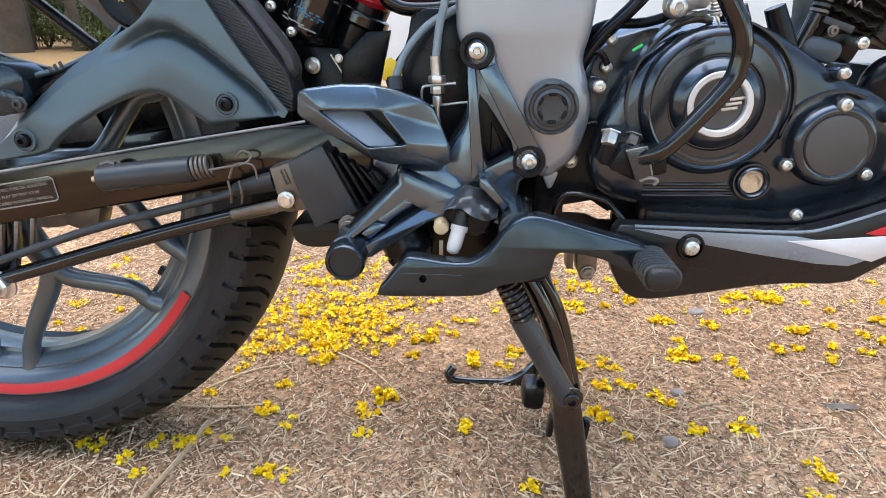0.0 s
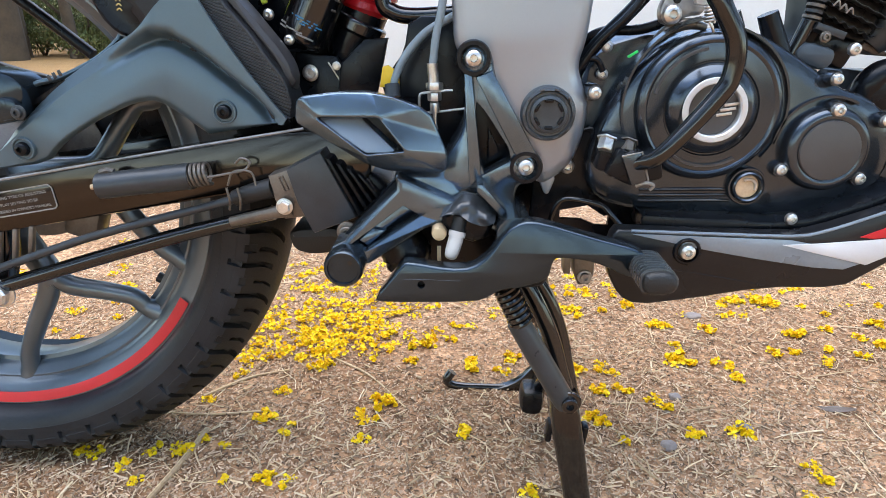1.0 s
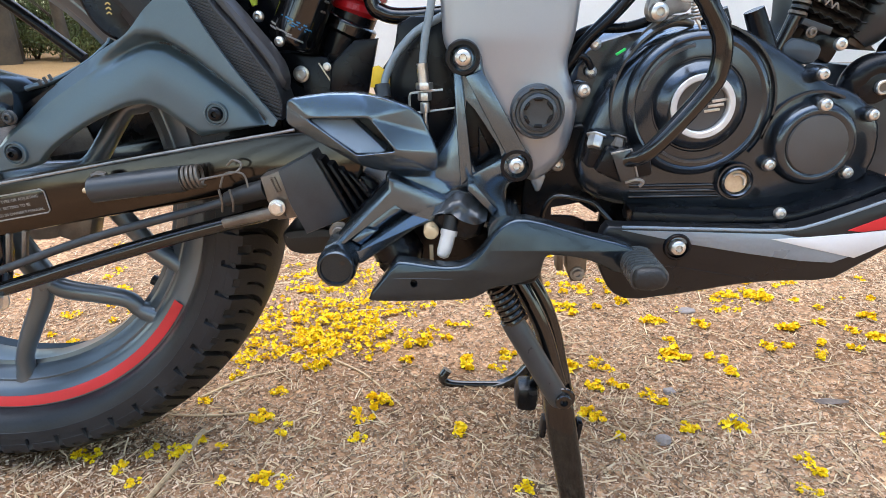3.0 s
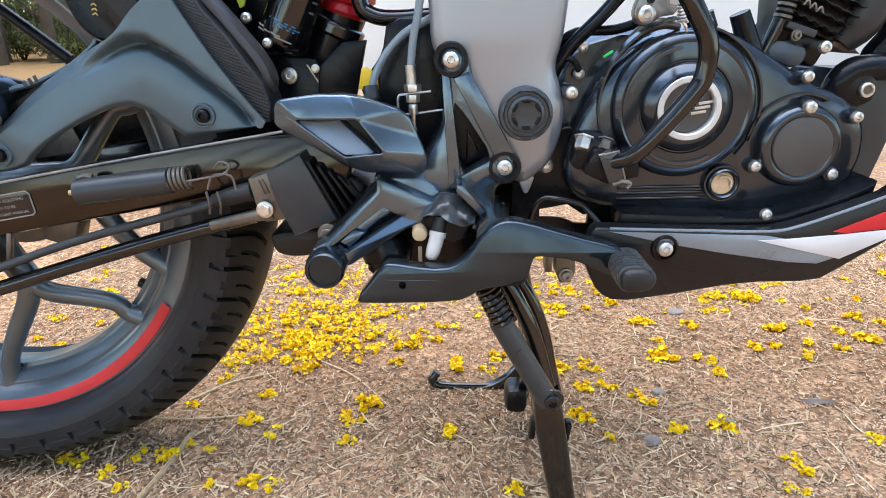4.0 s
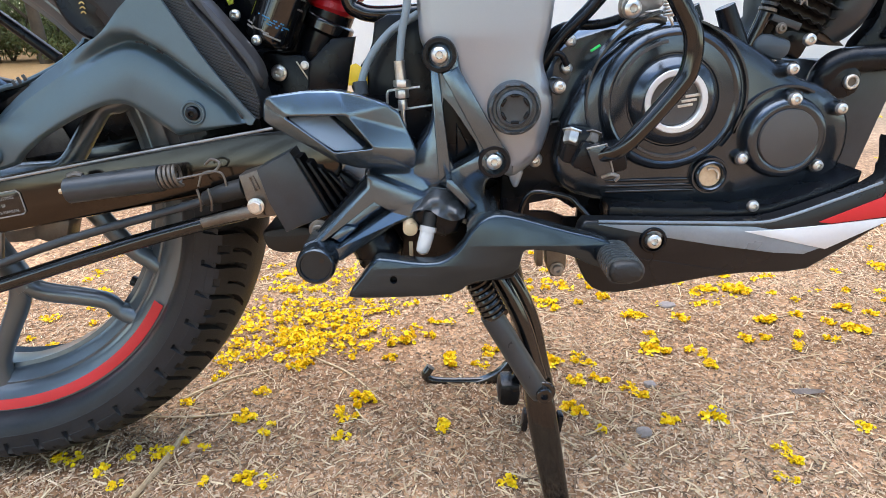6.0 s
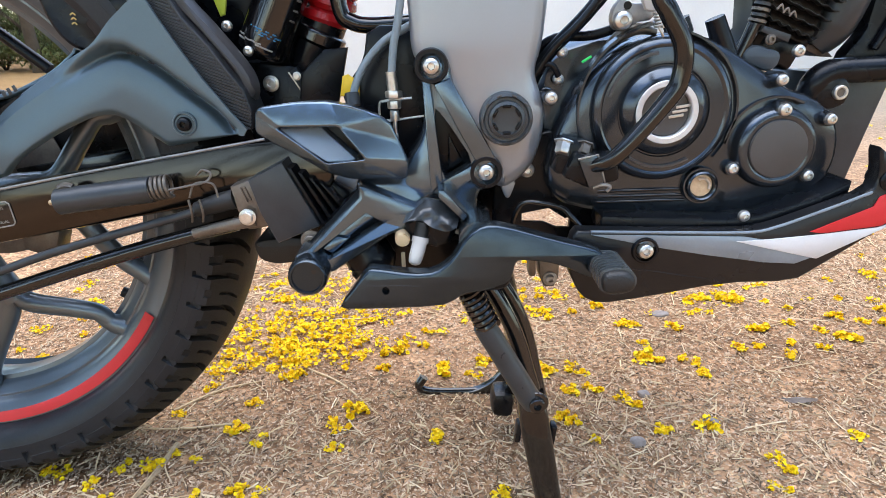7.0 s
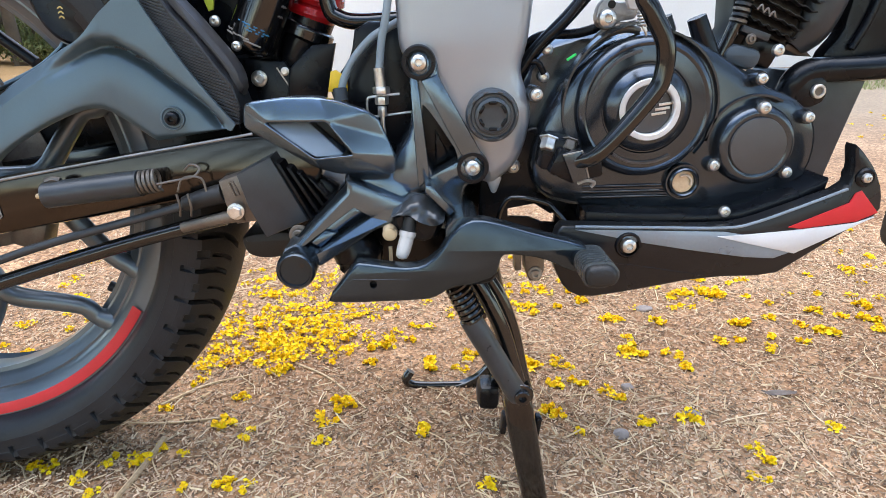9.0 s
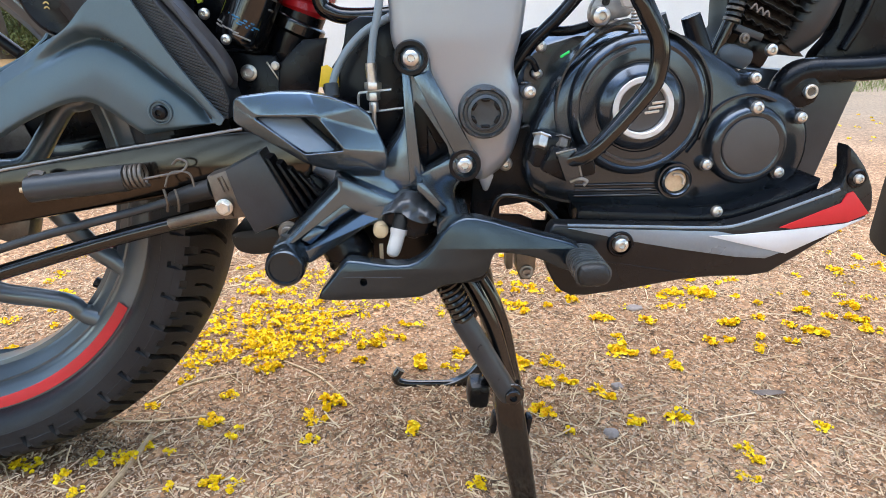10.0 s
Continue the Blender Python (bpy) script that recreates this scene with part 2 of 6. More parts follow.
    t.links.new(b1.outputs["Normal"], b2.inputs["Normal"])
    t.links.new(b2.outputs["Normal"], b.inputs["Normal"])
    return m


M_GROUND = ground_mat()


# ---- shaping helpers ----
def finish(bm, sharp=38):
    bmesh.ops.recalc_face_normals(bm, faces=bm.faces)
    for f in bm.faces:
        f.smooth = True
    for e in bm.edges:
        e.smooth = len(e.link_faces) == 2 and e.calc_face_angle(0) < radians(sharp)
    return bm


def part(name, bm, material, parent=None, label="", sharp=38):
    """One mesh object out of a bmesh, under a thing or a part."""
    finish(bm, sharp)
    me = bpy.data.meshes.new(name)
    bm.to_mesh(me)
    bm.free()
    me.materials.append(material)
    ob = new(name, me)
    ob.parent = parent
    return tagged(ob, label) if label else ob


def soft(pts, times=2, closed=True):
    """Cuts the corners of an outline."""
    for _ in range(times):
        out = []
        n = len(pts)
        for i in range(n if closed else n - 1):
            a, b = Vector(pts[i]), Vector(pts[(i + 1) % n])
            out += [a.lerp(b, 0.22), a.lerp(b, 0.78)]
        pts = out if closed else [Vector(pts[0])] + out[1:-1] + [Vector(pts[-1])]
    return [tuple(p) for p in pts]


def offset(loop, d):
    """The outline moved inwards by d (loop runs anticlockwise)."""
    out, n = [], len(loop)
    for i in range(n):
        p0, p1, p2 = Vector(loop[i - 1]), Vector(loop[i]), Vector(loop[(i + 1) % n])
        a, b = (p1 - p0).normalized(), (p2 - p1).normalized()
        na, nb = Vector((-a.y, a.x)), Vector((-b.y, b.x))
        k = max(0.45, 1 + na.dot(nb))
        out.append(tuple(p1 + (na + nb) * (d / k)))
    return out


def turned(loop, anticlockwise=True):
    area = sum(loop[i - 1][0] * loop[i][1] - loop[i][0] * loop[i - 1][1] for i in range(len(loop)))
    return list(loop) if (area > 0) == anticlockwise else list(reversed(loop))


def slab(outline, layers, holes=(), bm=None, shift=None):
    """A body over an outline in x and z. layers: (inset, y) from the back to the front; shift(x, y, z) may bend it."""
    from mathutils.geometry import tessellate_polygon
    bm = bm or bmesh.new()
    loops = [turned(outline, True)] + [turned(h, False) for h in holes]
    put = shift or (lambda x, y, z: (x, y, z))
    rows = []
    for inset, y in layers:
        rows.append([[bm.verts.new(put(x, y, z)) for x, z in offset(l, inset if l is loops[0] else inset * 0.25)] for l in loops])
    for a, b in zip(rows, rows[1:]):
        for la, lb in zip(a, b):
            for i in range(len(la)):
                bm.faces.new((la[i - 1], la[i], lb[i], lb[i - 1]))
    for row, (inset, y) in ((rows[0], layers[0]), (rows[-1], layers[-1])):
        flat = [[Vector((x, z, 0)) for x, z in offset(l, inset if l is loops[0] else inset * 0.25)] for l in loops]
        vs = [v for l in row for v in l]
        for tri in tessellate_polygon(flat):
            try:
                bm.faces.new([vs[i] for i in tri])
            except ValueError:
                pass
    return bm


def plate(outline, back, front, r=0.003, holes=(), bm=None, shift=None, crown=0.0):
    """A slab with a rounded front edge, crowned by so much."""
    s = -1 if front < back else 1
    lay = [(0, back), (0, front - s * r), (r * 0.3, front - s * r * 0.3), (r, front)]
    if crown:
        lay += [(r * 2.2, front + s * crown * 0.6), (r * 4, front + s * crown)]
    return slab(outline, lay, holes, bm, shift)


def lathe(profile, centre, n=64, arc=(0, 360), bm=None):
    """Turns (radius, how far towards -y) round a line along y."""
    bm = bm or bmesh.new()
    full = arc[1] - arc[0] >= 360
    cols = []
    for i in range(n if full else n + 1):
        a = radians(arc[0] + (arc[1] - arc[0]) * i / n)
        cols.append([bm.verts.new((centre[0] + r * math.cos(a), centre[1] - d, centre[2] + r * math.sin(a))) if r > 1e-6 else None for r, d in profile])
    tips = {j: bm.verts.new((centre[0], centre[1] - d, centre[2])) for j, (r, d) in enumerate(profile) if r <= 1e-6}
    for i in range(n):
        a, b = cols[i], cols[(i + 1) % len(cols)]
        for j in range(len(profile) - 1):
            vs = []
            for v in (a[j] or tips.get(j), b[j] or tips.get(j), b[j + 1] or tips.get(j + 1), a[j + 1] or tips.get(j + 1)):
                if v not in vs:
                    vs.append(v)
            if len(vs) > 2:
                bm.faces.new(vs)
    return bm


def curve_points(pts, step=6):
    """A smooth line through the points."""
    p = [Vector(q) for q in pts]
    p = [2 * p[0] - p[1]] + p + [2 * p[-1] - p[-2]]
    out = []
    for i in range(1, len(p) - 2):
        for k in range(step):
            t = k / step
            a, b, c, d = p[i - 1:i + 3]
            out.append(0.5 * (2 * b + (c - a) * t + (2 * a - 5 * b + 4 * c - d) * t * t + (3 * b - a - 3 * c + d) * t ** 3))
    return out + [p[-2]]


def spread(line, n):
    """n points at even steps along a line of points in x and z."""
    p = np.array(line, float)
    d = np.concatenate([[0], np.cumsum(np.hypot(*np.diff(p, axis=0).T))])
    u = np.linspace(0, d[-1], n)
    return np.stack([np.interp(u, d, p[:, 0]), np.interp(u, d, p[:, 1])], 1)


def shell(low, high, depth, thick, n=70, m=22):
    """A moulded sheet between two edges in x and z; depth(x, z, s, t) gives its y, s running from end to end and t from the low to the high edge."""
    a, b = spread(soft(low, 1, False), n), spread(soft(high, 2, False), n)
    bm = bmesh.new()
    sides = []
    for back in (0, 1):
        grid = []
        for i in range(n):
            row = []
            for j in range(m):
                t = j / (m - 1)
                x, z = a[i] * (1 - t) + b[i] * t
                row.append(bm.verts.new((x, depth(x, z, i / (n - 1), t) + back * thick, z)))
            grid.append(row)
        sides.append(grid)
        for i in range(n - 1):
            for j in range(m - 1):
                bm.faces.new((grid[i][j], grid[i + 1][j], grid[i + 1][j + 1], grid[i][j + 1]))
    f, k = sides
    rim = [(i, 0) for i in range(n)] + [(n - 1, j) for j in range(1, m)] + [(i, m - 1) for i in range(n - 2, -1, -1)] + [(0, j) for j in range(m - 2, 0, -1)]
    for (i, j), (p, q) in zip(rim, rim[1:] + rim[:1]):
        bm.faces.new((f[i][j], f[p][q], k[p][q], k[i][j]))
    return bm


def tube(pts, r, n=14, step=6, bm=None, flat=1.0, straight=False):
    """A round rod along a smooth line; r is one radius or one for each given point; flat squeezes it along y."""
    bm = bm or bmesh.new()
    line = [Vector(q) for q in pts] if straight else curve_points(pts, step)
    if isinstance(r, (int, float)):
        rs = [r] * len(line)
    else:
        rs = list(np.interp(np.linspace(0, len(r) - 1, len(line)), range(len(r)), r))
    side = None
    rings = []
    for i, c in enumerate(line):
        way = (line[min(i + 1, len(line) - 1)] - line[max(i - 1, 0)]).normalized()
        ref = Vector((0, 1, 0)) if abs(way.y) < 0.9 else Vector((1, 0, 0))
        side = way.cross(ref).normalized() if side is None else (side - way * side.dot(way)).normalized()
        up = way.cross(side)
        ring = []
        for k in range(n):
            a = 2 * math.pi * k / n
            o = side * math.cos(a) * rs[i] + up * math.sin(a) * rs[i]
            o.y *= flat
            ring.append(bm.verts.new(c + o))
        rings.append(ring)
    for a, b in zip(rings, rings[1:]):
        for k in range(n):
            bm.faces.new((a[k - 1], a[k], b[k], b[k - 1]))
    bm.faces.new(rings[0][::-1])
    bm.faces.new(rings[-1])
    return bm


def coil(a, b, r, wire, turns, n=16):
    """A helical spring from a to b."""
    a, b = Vector(a), Vector(b)
    way = (b - a).normalized()
    side = way.cross(Vector((0, 1, 0.1))).normalized()
    up = way.cross(side)
    k = int(turns * n)
    pts = [a.lerp(b, i / k) + side * r * math.cos(2 * math.pi * i / n) + up * r * math.sin(2 * math.pi * i / n) for i in range(k + 1)]
    return tube(pts, wire, 8, straight=True)


def block(c, size, r=0.002, rot=(0, 0, 0), bm=None):
    """A box with rounded edges."""
    own = bmesh.new()
    bmesh.ops.create_cube(own, size=1)
    bmesh.ops.scale(own, vec=size, verts=own.verts)
    if r:
        bmesh.ops.bevel(own, geom=own.edges[:], offset=r, segments=2, affect="EDGES", profile=0.5)
    bmesh.ops.transform(own, matrix=pose(*c, *rot), verts=own.verts)
    if bm is None:
        return own
    me = bpy.data.meshes.new("tmp")
    own.to_mesh(me)
    own.free()
    bm.from_mesh(me)
    bpy.data.meshes.remove(me)
    return bm


BOLTS = {}


def bolt(parent, x, y, z, r=0.007, kind="hex", material=None, label=""):
    """A bolt head that faces -y, on a washer; hex, dome (socket in a round head) or flange."""
    key = (kind, round(r, 4), (material or M_CHROME).name)
    if key not in BOLTS:
        if kind == "hex":
            bm = lathe([(r * 1.25, 0), (r * 1.25, r * 0.2), (r * 1.0, r * 0.3), (0, r * 0.3)], (0, 0, 0), 24)
            lathe([(r, r * 0.25), (r, r * 0.85), (r * 0.86, r * 1.0), (0, r * 1.0)], (0, 0, 0), 6, bm=bm)
        elif kind == "dome":
            bm = lathe([(r * 1.08, 0), (r * 1.08, r * 0.25), (r, r * 0.4), (r * 0.95, r * 0.75), (r * 0.7, r * 0.95), (r * 0.46, r * 1.0)], (0, 0, 0), 24)
            lathe([(r * 0.46, r * 1.0), (r * 0.42, r * 0.45), (0, r * 0.4)], (0, 0, 0), 6, bm=bm)
        else:
            bm = lathe([(r * 1.35, 0), (r * 1.4, r * 0.2), (r * 1.3, r * 0.34), (r * 0.95, r * 0.4), (r * 0.92, r * 1.0), (r * 0.8, r * 1.1), (r * 0.45, r * 1.1), (r * 0.4, r * 0.6), (0, r * 0.6)], (0, 0, 0), 18)
        finish(bm, 30)
        me = bpy.data.meshes.new("bolt")
        bm.to_mesh(me)
        bm.free()
        me.materials.append(material or M_CHROME)
        BOLTS[key] = me
    ob = new("bolt", BOLTS[key])
    ob.location, ob.parent = (x, y, z), parent
    ob.rotation_euler = (0, random.uniform(0, 1.0), 0)
    return tagged(ob, label) if label else ob


def joined(name, verts, faces, material, smooth=False):
    me = bpy.data.meshes.new(name)
    me.from_pydata(verts, [], faces)
    me.materials.append(material)
    if smooth:
        me.shade_smooth()
    return new(name, me)

# ---- the ground and the distance ----
def lie(x, y):
    """The height of the ground."""
    near = 1 / (1 + max(0, math.hypot(x - 0.2, y) - 2.5))
    return near * (0.010 * noise.noise((x * 2.1, y * 2.1, 3)) + 0.004 * noise.noise((x * 9, y * 9, 5)) + 0.0016 * noise.noise((x * 34, y * 34, 8))) + 0.002


def spaced(lo, a, b, hi, fine, coarse):
    left = [a - (a - lo) * (i / coarse) ** 2.2 for i in range(coarse, 0, -1)]
    right = [b + (hi - b) * (i / coarse) ** 2.2 for i in range(1, coarse + 1)]
    return left + list(np.linspace(a, b, fine)) + right


gx, gy = spaced(-900, -0.9, 1.5, 900, 200, 24), spaced(-900, -0.5, 1.6, 1500, 180, 24)
gv = [(x, y, lie(x, y)) for y in gy for x in gx]
nx = len(gx)
ground = joined("ground", gv, [(j * nx + i, j * nx + i + 1, (j + 1) * nx + i + 1, (j + 1) * nx + i) for j in range(len(gy) - 1) for i in range(nx - 1)], M_GROUND, True)
tagged(ground, "dry sandy brown earth strewn with litter", "ground", kind="structure")


def scatter_strips(name, count, area, length, width, material, label, seed, lift=0.0):
    """Slender ridged bits, strewn more thickly in some places than in others."""
    rnd = random.Random(seed)
    vs, fs = [], []
    for _ in range(count):
        x, y = rnd.uniform(area[0], area[1]), area[2] + (area[3] - area[2]) * rnd.random() ** 1.5
        if noise.noise((x * 2.3, y * 2.3, 11)) + 0.8 * math.exp(-((x - 0.13) / 0.15) ** 2 - ((y - 0.25) / 0.15) ** 2) > rnd.uniform(0.15, 1.15):
            continue
        if rnd.random() > min(1.0, (x - area[0]) / 0.4, (area[1] - x) / 0.4, (area[3] - y) / 0.7):
            continue
        l, w, a = length * (rnd.uniform(0.3, 1.0) ** 1.6 if rnd.random() > 0.03 else rnd.uniform(1.2, 2.4)), width * rnd.uniform(0.5, 1.4), rnd.uniform(0, math.pi)
        bend, tilt, z = rnd.gauss(0, 0.16), rnd.uniform(0.0, 0.22), lie(x, y) + rnd.uniform(0, lift)
        base = len(vs)
        for k in (-1, 0, 1):
            aa = a + bend * k * 0.5
            px, py = x + math.cos(aa) * l * 0.5 * k, y + math.sin(aa) * l * 0.5 * k
            pz = z + tilt * min(l, 0.03) * (k + 1) * 0.5
            ox, oy = -math.sin(aa) * w, math.cos(aa) * w
            vs += [(px - ox, py - oy, pz), (px + ox, py + oy, pz), (px, py, pz + w * 1.3)]
        for k in range(2):
            p = base + 3 * k
            fs += [(p, p + 3, p + 5, p + 2), (p + 2, p + 5, p + 4, p + 1)]
    return tagged(joined(name, vs, fs, material), label, "litter", kind="stuff")


scatter_strips("dry_straw", 9500, (-0.9, 1.5, -0.3, 1.9), 0.030, 0.0007, M_STRAW, "pale dry straw and grass stalks lying on the earth", 3, 0.003)
scatter_strips("short_straw", 5200, (-0.75, 0.75, -0.3, 0.42), 0.020, 0.0010, M_STRAW, "short pale broken straw on the earth", 13, 0.003)
scatter_strips("wood_chips", 165000, (-0.9, 1.5, -0.3, 1.8), 0.0088, 0.00075, M_CHIP, "small brown bark and leaf chips on the earth", 4, 0.002)

# crumbs of earth and long crooked stalks
rnd = random.Random(21)
vs, fs = [], []
for _ in range(150000):
    x, y = rnd.uniform(-0.7, 1.2), -0.3 + 1.5 * rnd.random() ** 1.4
    r, z, a = 0.0007 + 0.0024 * rnd.random() ** 4, lie(x, y), rnd.uniform(0, 1.57)
    b, c_, s_ = len(vs), math.cos(a), math.sin(a)
    q = rnd.uniform(0.6, 1.3)
    vs += [(x + r * c_, y + r * s_, z + r * 0.2), (x - r * q * s_, y + r * q * c_, z + r * 0.1), (x - r * c_, y - r * s_, z + r * 0.2), (x + r * s_, y - r * c_, z), (x + 0.3 * r * s_, y, z + r * rnd.uniform(0.6, 1.1))]
    fs += [(b + k, b + (k + 1) % 4, b + 4) for k in range(4)]
tagged(joined("earth_crumbs", vs, fs, M_CRUMB), "small crumbs of dry brown earth", "soil", kind="stuff")
vs, fs = [], []
for _ in range(160):
    x, y = rnd.uniform(-0.6, 1.2), -0.25 + 1.3 * rnd.random() ** 1.6
    a, n, step, w = rnd.uniform(0, 6.283), rnd.randint(4, 9), rnd.uniform(0.007, 0.016), rnd.uniform(0.0006, 0.0013)
    b = len(vs)
    for k in range(n):
        a += rnd.gauss(0, 0.22)
        x, y = x + step * math.cos(a), y + step * math.sin(a)
        z, ww = lie(x, y) + 0.0025, w * (1 - 0.5 * k / n)
        vs += [(x + ww * math.sin(a), y - ww * math.cos(a), z), (x, y, z + 1.5 * ww), (x - ww * math.sin(a), y + ww * math.cos(a), z)]
        if k:
            p = b + 3 * (k - 1)
            fs += [(p, p + 3, p + 4, p + 1), (p + 1, p + 4, p + 5, p + 2)]
tagged(joined("long_stalks", vs, fs, M_STRAW), "long crooked dry stalks on the earth", "litter", kind="stuff")


def twig(pts, r, label):
    bm = tube([(x, y, lie(x, y) + r * 0.8) for x, y in pts], [r, r * 0.9, r * 0.6], 7, 5)
    return tagged(part("twig", bm, M_STRAW), label, "twig", "fallen twigs")


twig([(-0.205, 0.02), (-0.212, -0.05), (-0.23, -0.16)], 0.004, "pale dry stick lying on the earth")
twig([(-0.24, 0.10), (-0.19, 0.145), (-0.13, 0.17)], 0.0022, "thin pale dry stick near the tyre")
twig([(-0.14, 0.065), (-0.22, 0.055), (-0.31, 0.06)], 0.0018, "thin bent dry stick behind the tyre")
twig([(-0.07, 0.20), (-0.01, 0.15), (0.05, 0.07)], 0.002, "thin grey dry twig on the earth")
twig([(0.33, 0.085), (0.37, 0.09), (0.42, 0.088)], 0.0013, "short pale straw on the earth")


# fallen flowers: crumpled petals in small clumps
def petals(rnd, count, size, vs, fs, ox=0.0, oy=0.0, oz=0.0):
    for _ in range(count):
        a, d = rnd.uniform(0, 6.283), size * math.sqrt(rnd.random())
        cx, cy, cz = ox + d * math.cos(a), oy + d * math.sin(a) * 0.8, oz + rnd.uniform(0.001, 0.009) * (1.1 - d / size * 0.6)
        r, h = rnd.uniform(0.0016, 0.0042), rnd.uniform(0, 6.283)
        m = Euler((rnd.uniform(-0.9, 0.9), rnd.uniform(-0.9, 0.9), h)).to_matrix()
        base = len(vs)
        for px, py, pz in ((0, 0, -0.2), (1, 0, 0.15), (0.55, 0.75, 0.4), (-0.45, 0.8, 0.1), (-1, 0.05, 0.35), (-0.5, -0.7, 0.05), (0.5, -0.8, 0.3)):
            v = m @ Vector((px * r, py * r, pz * r))
            vs.append((cx + v.x, cy + v.y, max(oz + 0.0006, cz + v.z)))
        for k in range(6):
            fs.append((base, base + 1 + k, base + 1 + (k + 1) % 6))


CLUMPS = []
for s in range(6):
    rnd = random.Random(40 + s)
    vs, fs = [], []
    lobes = [(rnd.gauss(0, 0.0085), rnd.gauss(0, 0.007)) for _ in range(rnd.randint(3, 6))]
    for lx, ly in lobes:
        petals(rnd, rnd.randint(11, 21), rnd.uniform(0.0040, 0.0090), vs, fs, lx, ly)
    me = bpy.data.meshes.new("fallen_flower")
    me.from_pydata(vs, [], fs)
    me.materials.append(M_FLOWER)
    ripe = me.copy()
    ripe.materials[0] = M_FLOWER_HEAP
    CLUMPS.append((me, ripe))

BLOOMS_FRONT = [(-0.23, 0.09), (-0.21, 0.15), (-0.14, 0.05), (-0.1, 0.02), (-0.13, 0.11), (-0.01, 0.05), (0.01, 0.04), (0.02, 0.08), (0, -0), (0.13, 0.02), (-0.34, -0.03), (-0.28, -0.06), (-0.25, -0.02), (-0.22, -0.02), (-0.2, -0), (-0.17, -0.01), (-0.15, -0.07), (-0.1, -0.07), (-0.08, -0.08), (-0.25, -0.08), (-0.1, 0.22), (-0.08, 0.18), (-0.09, 0.17), (0.12, 0.31), (0.11, 0.26), (0.07, 0.25), (0.05, 0.24), (0.05, 0.19), (0.14, 0.17), (0.18, 0.17), (0.28, 0.43), (0.33, 0.46), (0.33, 0.38), (0.26, 0.24), (0.29, 0.18), (0.32, 0.12)]
BLOOMS_BACK = [(0.3, 0.49), (0.36, 0.48), (0.38, 0.39), (0.43, 0.41), (0.46, 0.34), (0.47, 0.33), (0.54, 0.32), (0.63, 0.43), (0.67, 0.43), (0.69, 0.42), (0.6, 0.37), (0.47, 0.26), (0.45, 0.21), (0.47, 0.21), (0.52, 0.2), (0.53, 0.18), (0.53, 0.16), (0.62, 0.24), (0.67, 0.3), (0.69, 0.3), (0.65, 0.24), (0.74, 0.32), (0.71, 0.25), (0.68, 0.2), (0.78, 0.29), (0.75, 0.22)]
BLOOMS_SIDE = [(0.83, 0.33), (0.8, 0.26), (0.86, 0.31), (0.93, 0.35), (0.91, 0.29), (0.9, 0.25), (1.02, 0.54), (0.29, 0.17), (0.35, 0.17), (0.33, 0.18), (0.36, 0.12), (0.4, 0.08), (0.3, 0.05), (0.31, 0.04), (0.33, 0), (0.2, -0.09), (0.42, 0.02), (0.48, 0.03), (0.66, -0), (0.54, -0.06), (0.52, -0.1), (0.2, 0.21), (0.21, 0.21), (0.69, 0.5), (0.92, 0.51)]
rnd = random.Random(9)
for x, y in BLOOMS_FRONT + BLOOMS_BACK + BLOOMS_SIDE:
    ob = new("fallen_flower", rnd.choice(CLUMPS)[0 if y < 0.04 else 1])
    ob.matrix_basis = pose(x, y, lie(x, y) + 0.001, 0, 0, rnd.uniform(0, 360)) @ Matrix.Scale(rnd.uniform(0.65, 1.25) * (0.78 if y < 0.03 else 1.0), 4)
    tagged(ob, "crumpled bright yellow blossom fallen on the earth", "flower", "fallen blossoms")
vs, fs = [], []
for _ in range(330):
    x, y = rnd.gauss(-0.100, 0.085), abs(rnd.gauss(0, 0.18)) + 0.18 + rnd.uniform(0, 0.08)
    petals(rnd, rnd.randint(5, 15), rnd.uniform(0.005, 0.014), vs, fs, x, y, lie(x, y) + rnd.uniform(0, 0.006))
for _ in range(420):
    x, y = rnd.uniform(-2.2, 2.6), 0.36 + 3.0 * rnd.random() ** 1.6
    petals(rnd, rnd.randint(6, 24), rnd.uniform(0.006, 0.018), vs, fs, x, y, lie(x, y))
for _ in range(120):
    x, y = rnd.uniform(-0.9, -0.1), rnd.uniform(0.1, 0.7)
    petals(rnd, rnd.randint(6, 20), rnd.uniform(0.006, 0.015), vs, fs, x, y, lie(x, y))
for _ in range(80):
    x, y = rnd.uniform(0.08, 1.35), 0.40 + 0.5 * rnd.random() ** 1.4
    petals(rnd, rnd.randint(10, 26), rnd.uniform(0.006, 0.016), vs, fs, x, y, lie(x, y))
for _ in range(26):
    x, y = rnd.gauss(0.27, 0.03), rnd.gauss(0.42, 0.05)
    petals(rnd, rnd.randint(10, 26), rnd.uniform(0.008, 0.016), vs, fs, x, y, lie(x, y))
tagged(joined("flower_heap", vs, fs, M_FLOWER_HEAP), "heap of fallen yellow blossoms on the earth", "flowers", kind="stuff")


def pebble(x, y, sx, sy, sz, seed):
    bm = bmesh.new()
    bmesh.ops.create_icosphere(bm, subdivisions=3, radius=1)
    for v in bm.verts:
        v.co *= 1 + 0.25 * noise.noise(v.co * 1.3 + Vector((seed, 0, 0)))
        v.co = Vector((v.co.x * sx, v.co.y * sy, v.co.z * sz))
    ob = part("pebble", bm, M_STONE, sharp=60)
    ob.location = (x, y, lie(x, y) + sz * 0.4)
    tagged(ob, "flat grey pebble half sunk in the earth", "stone", "pebbles")


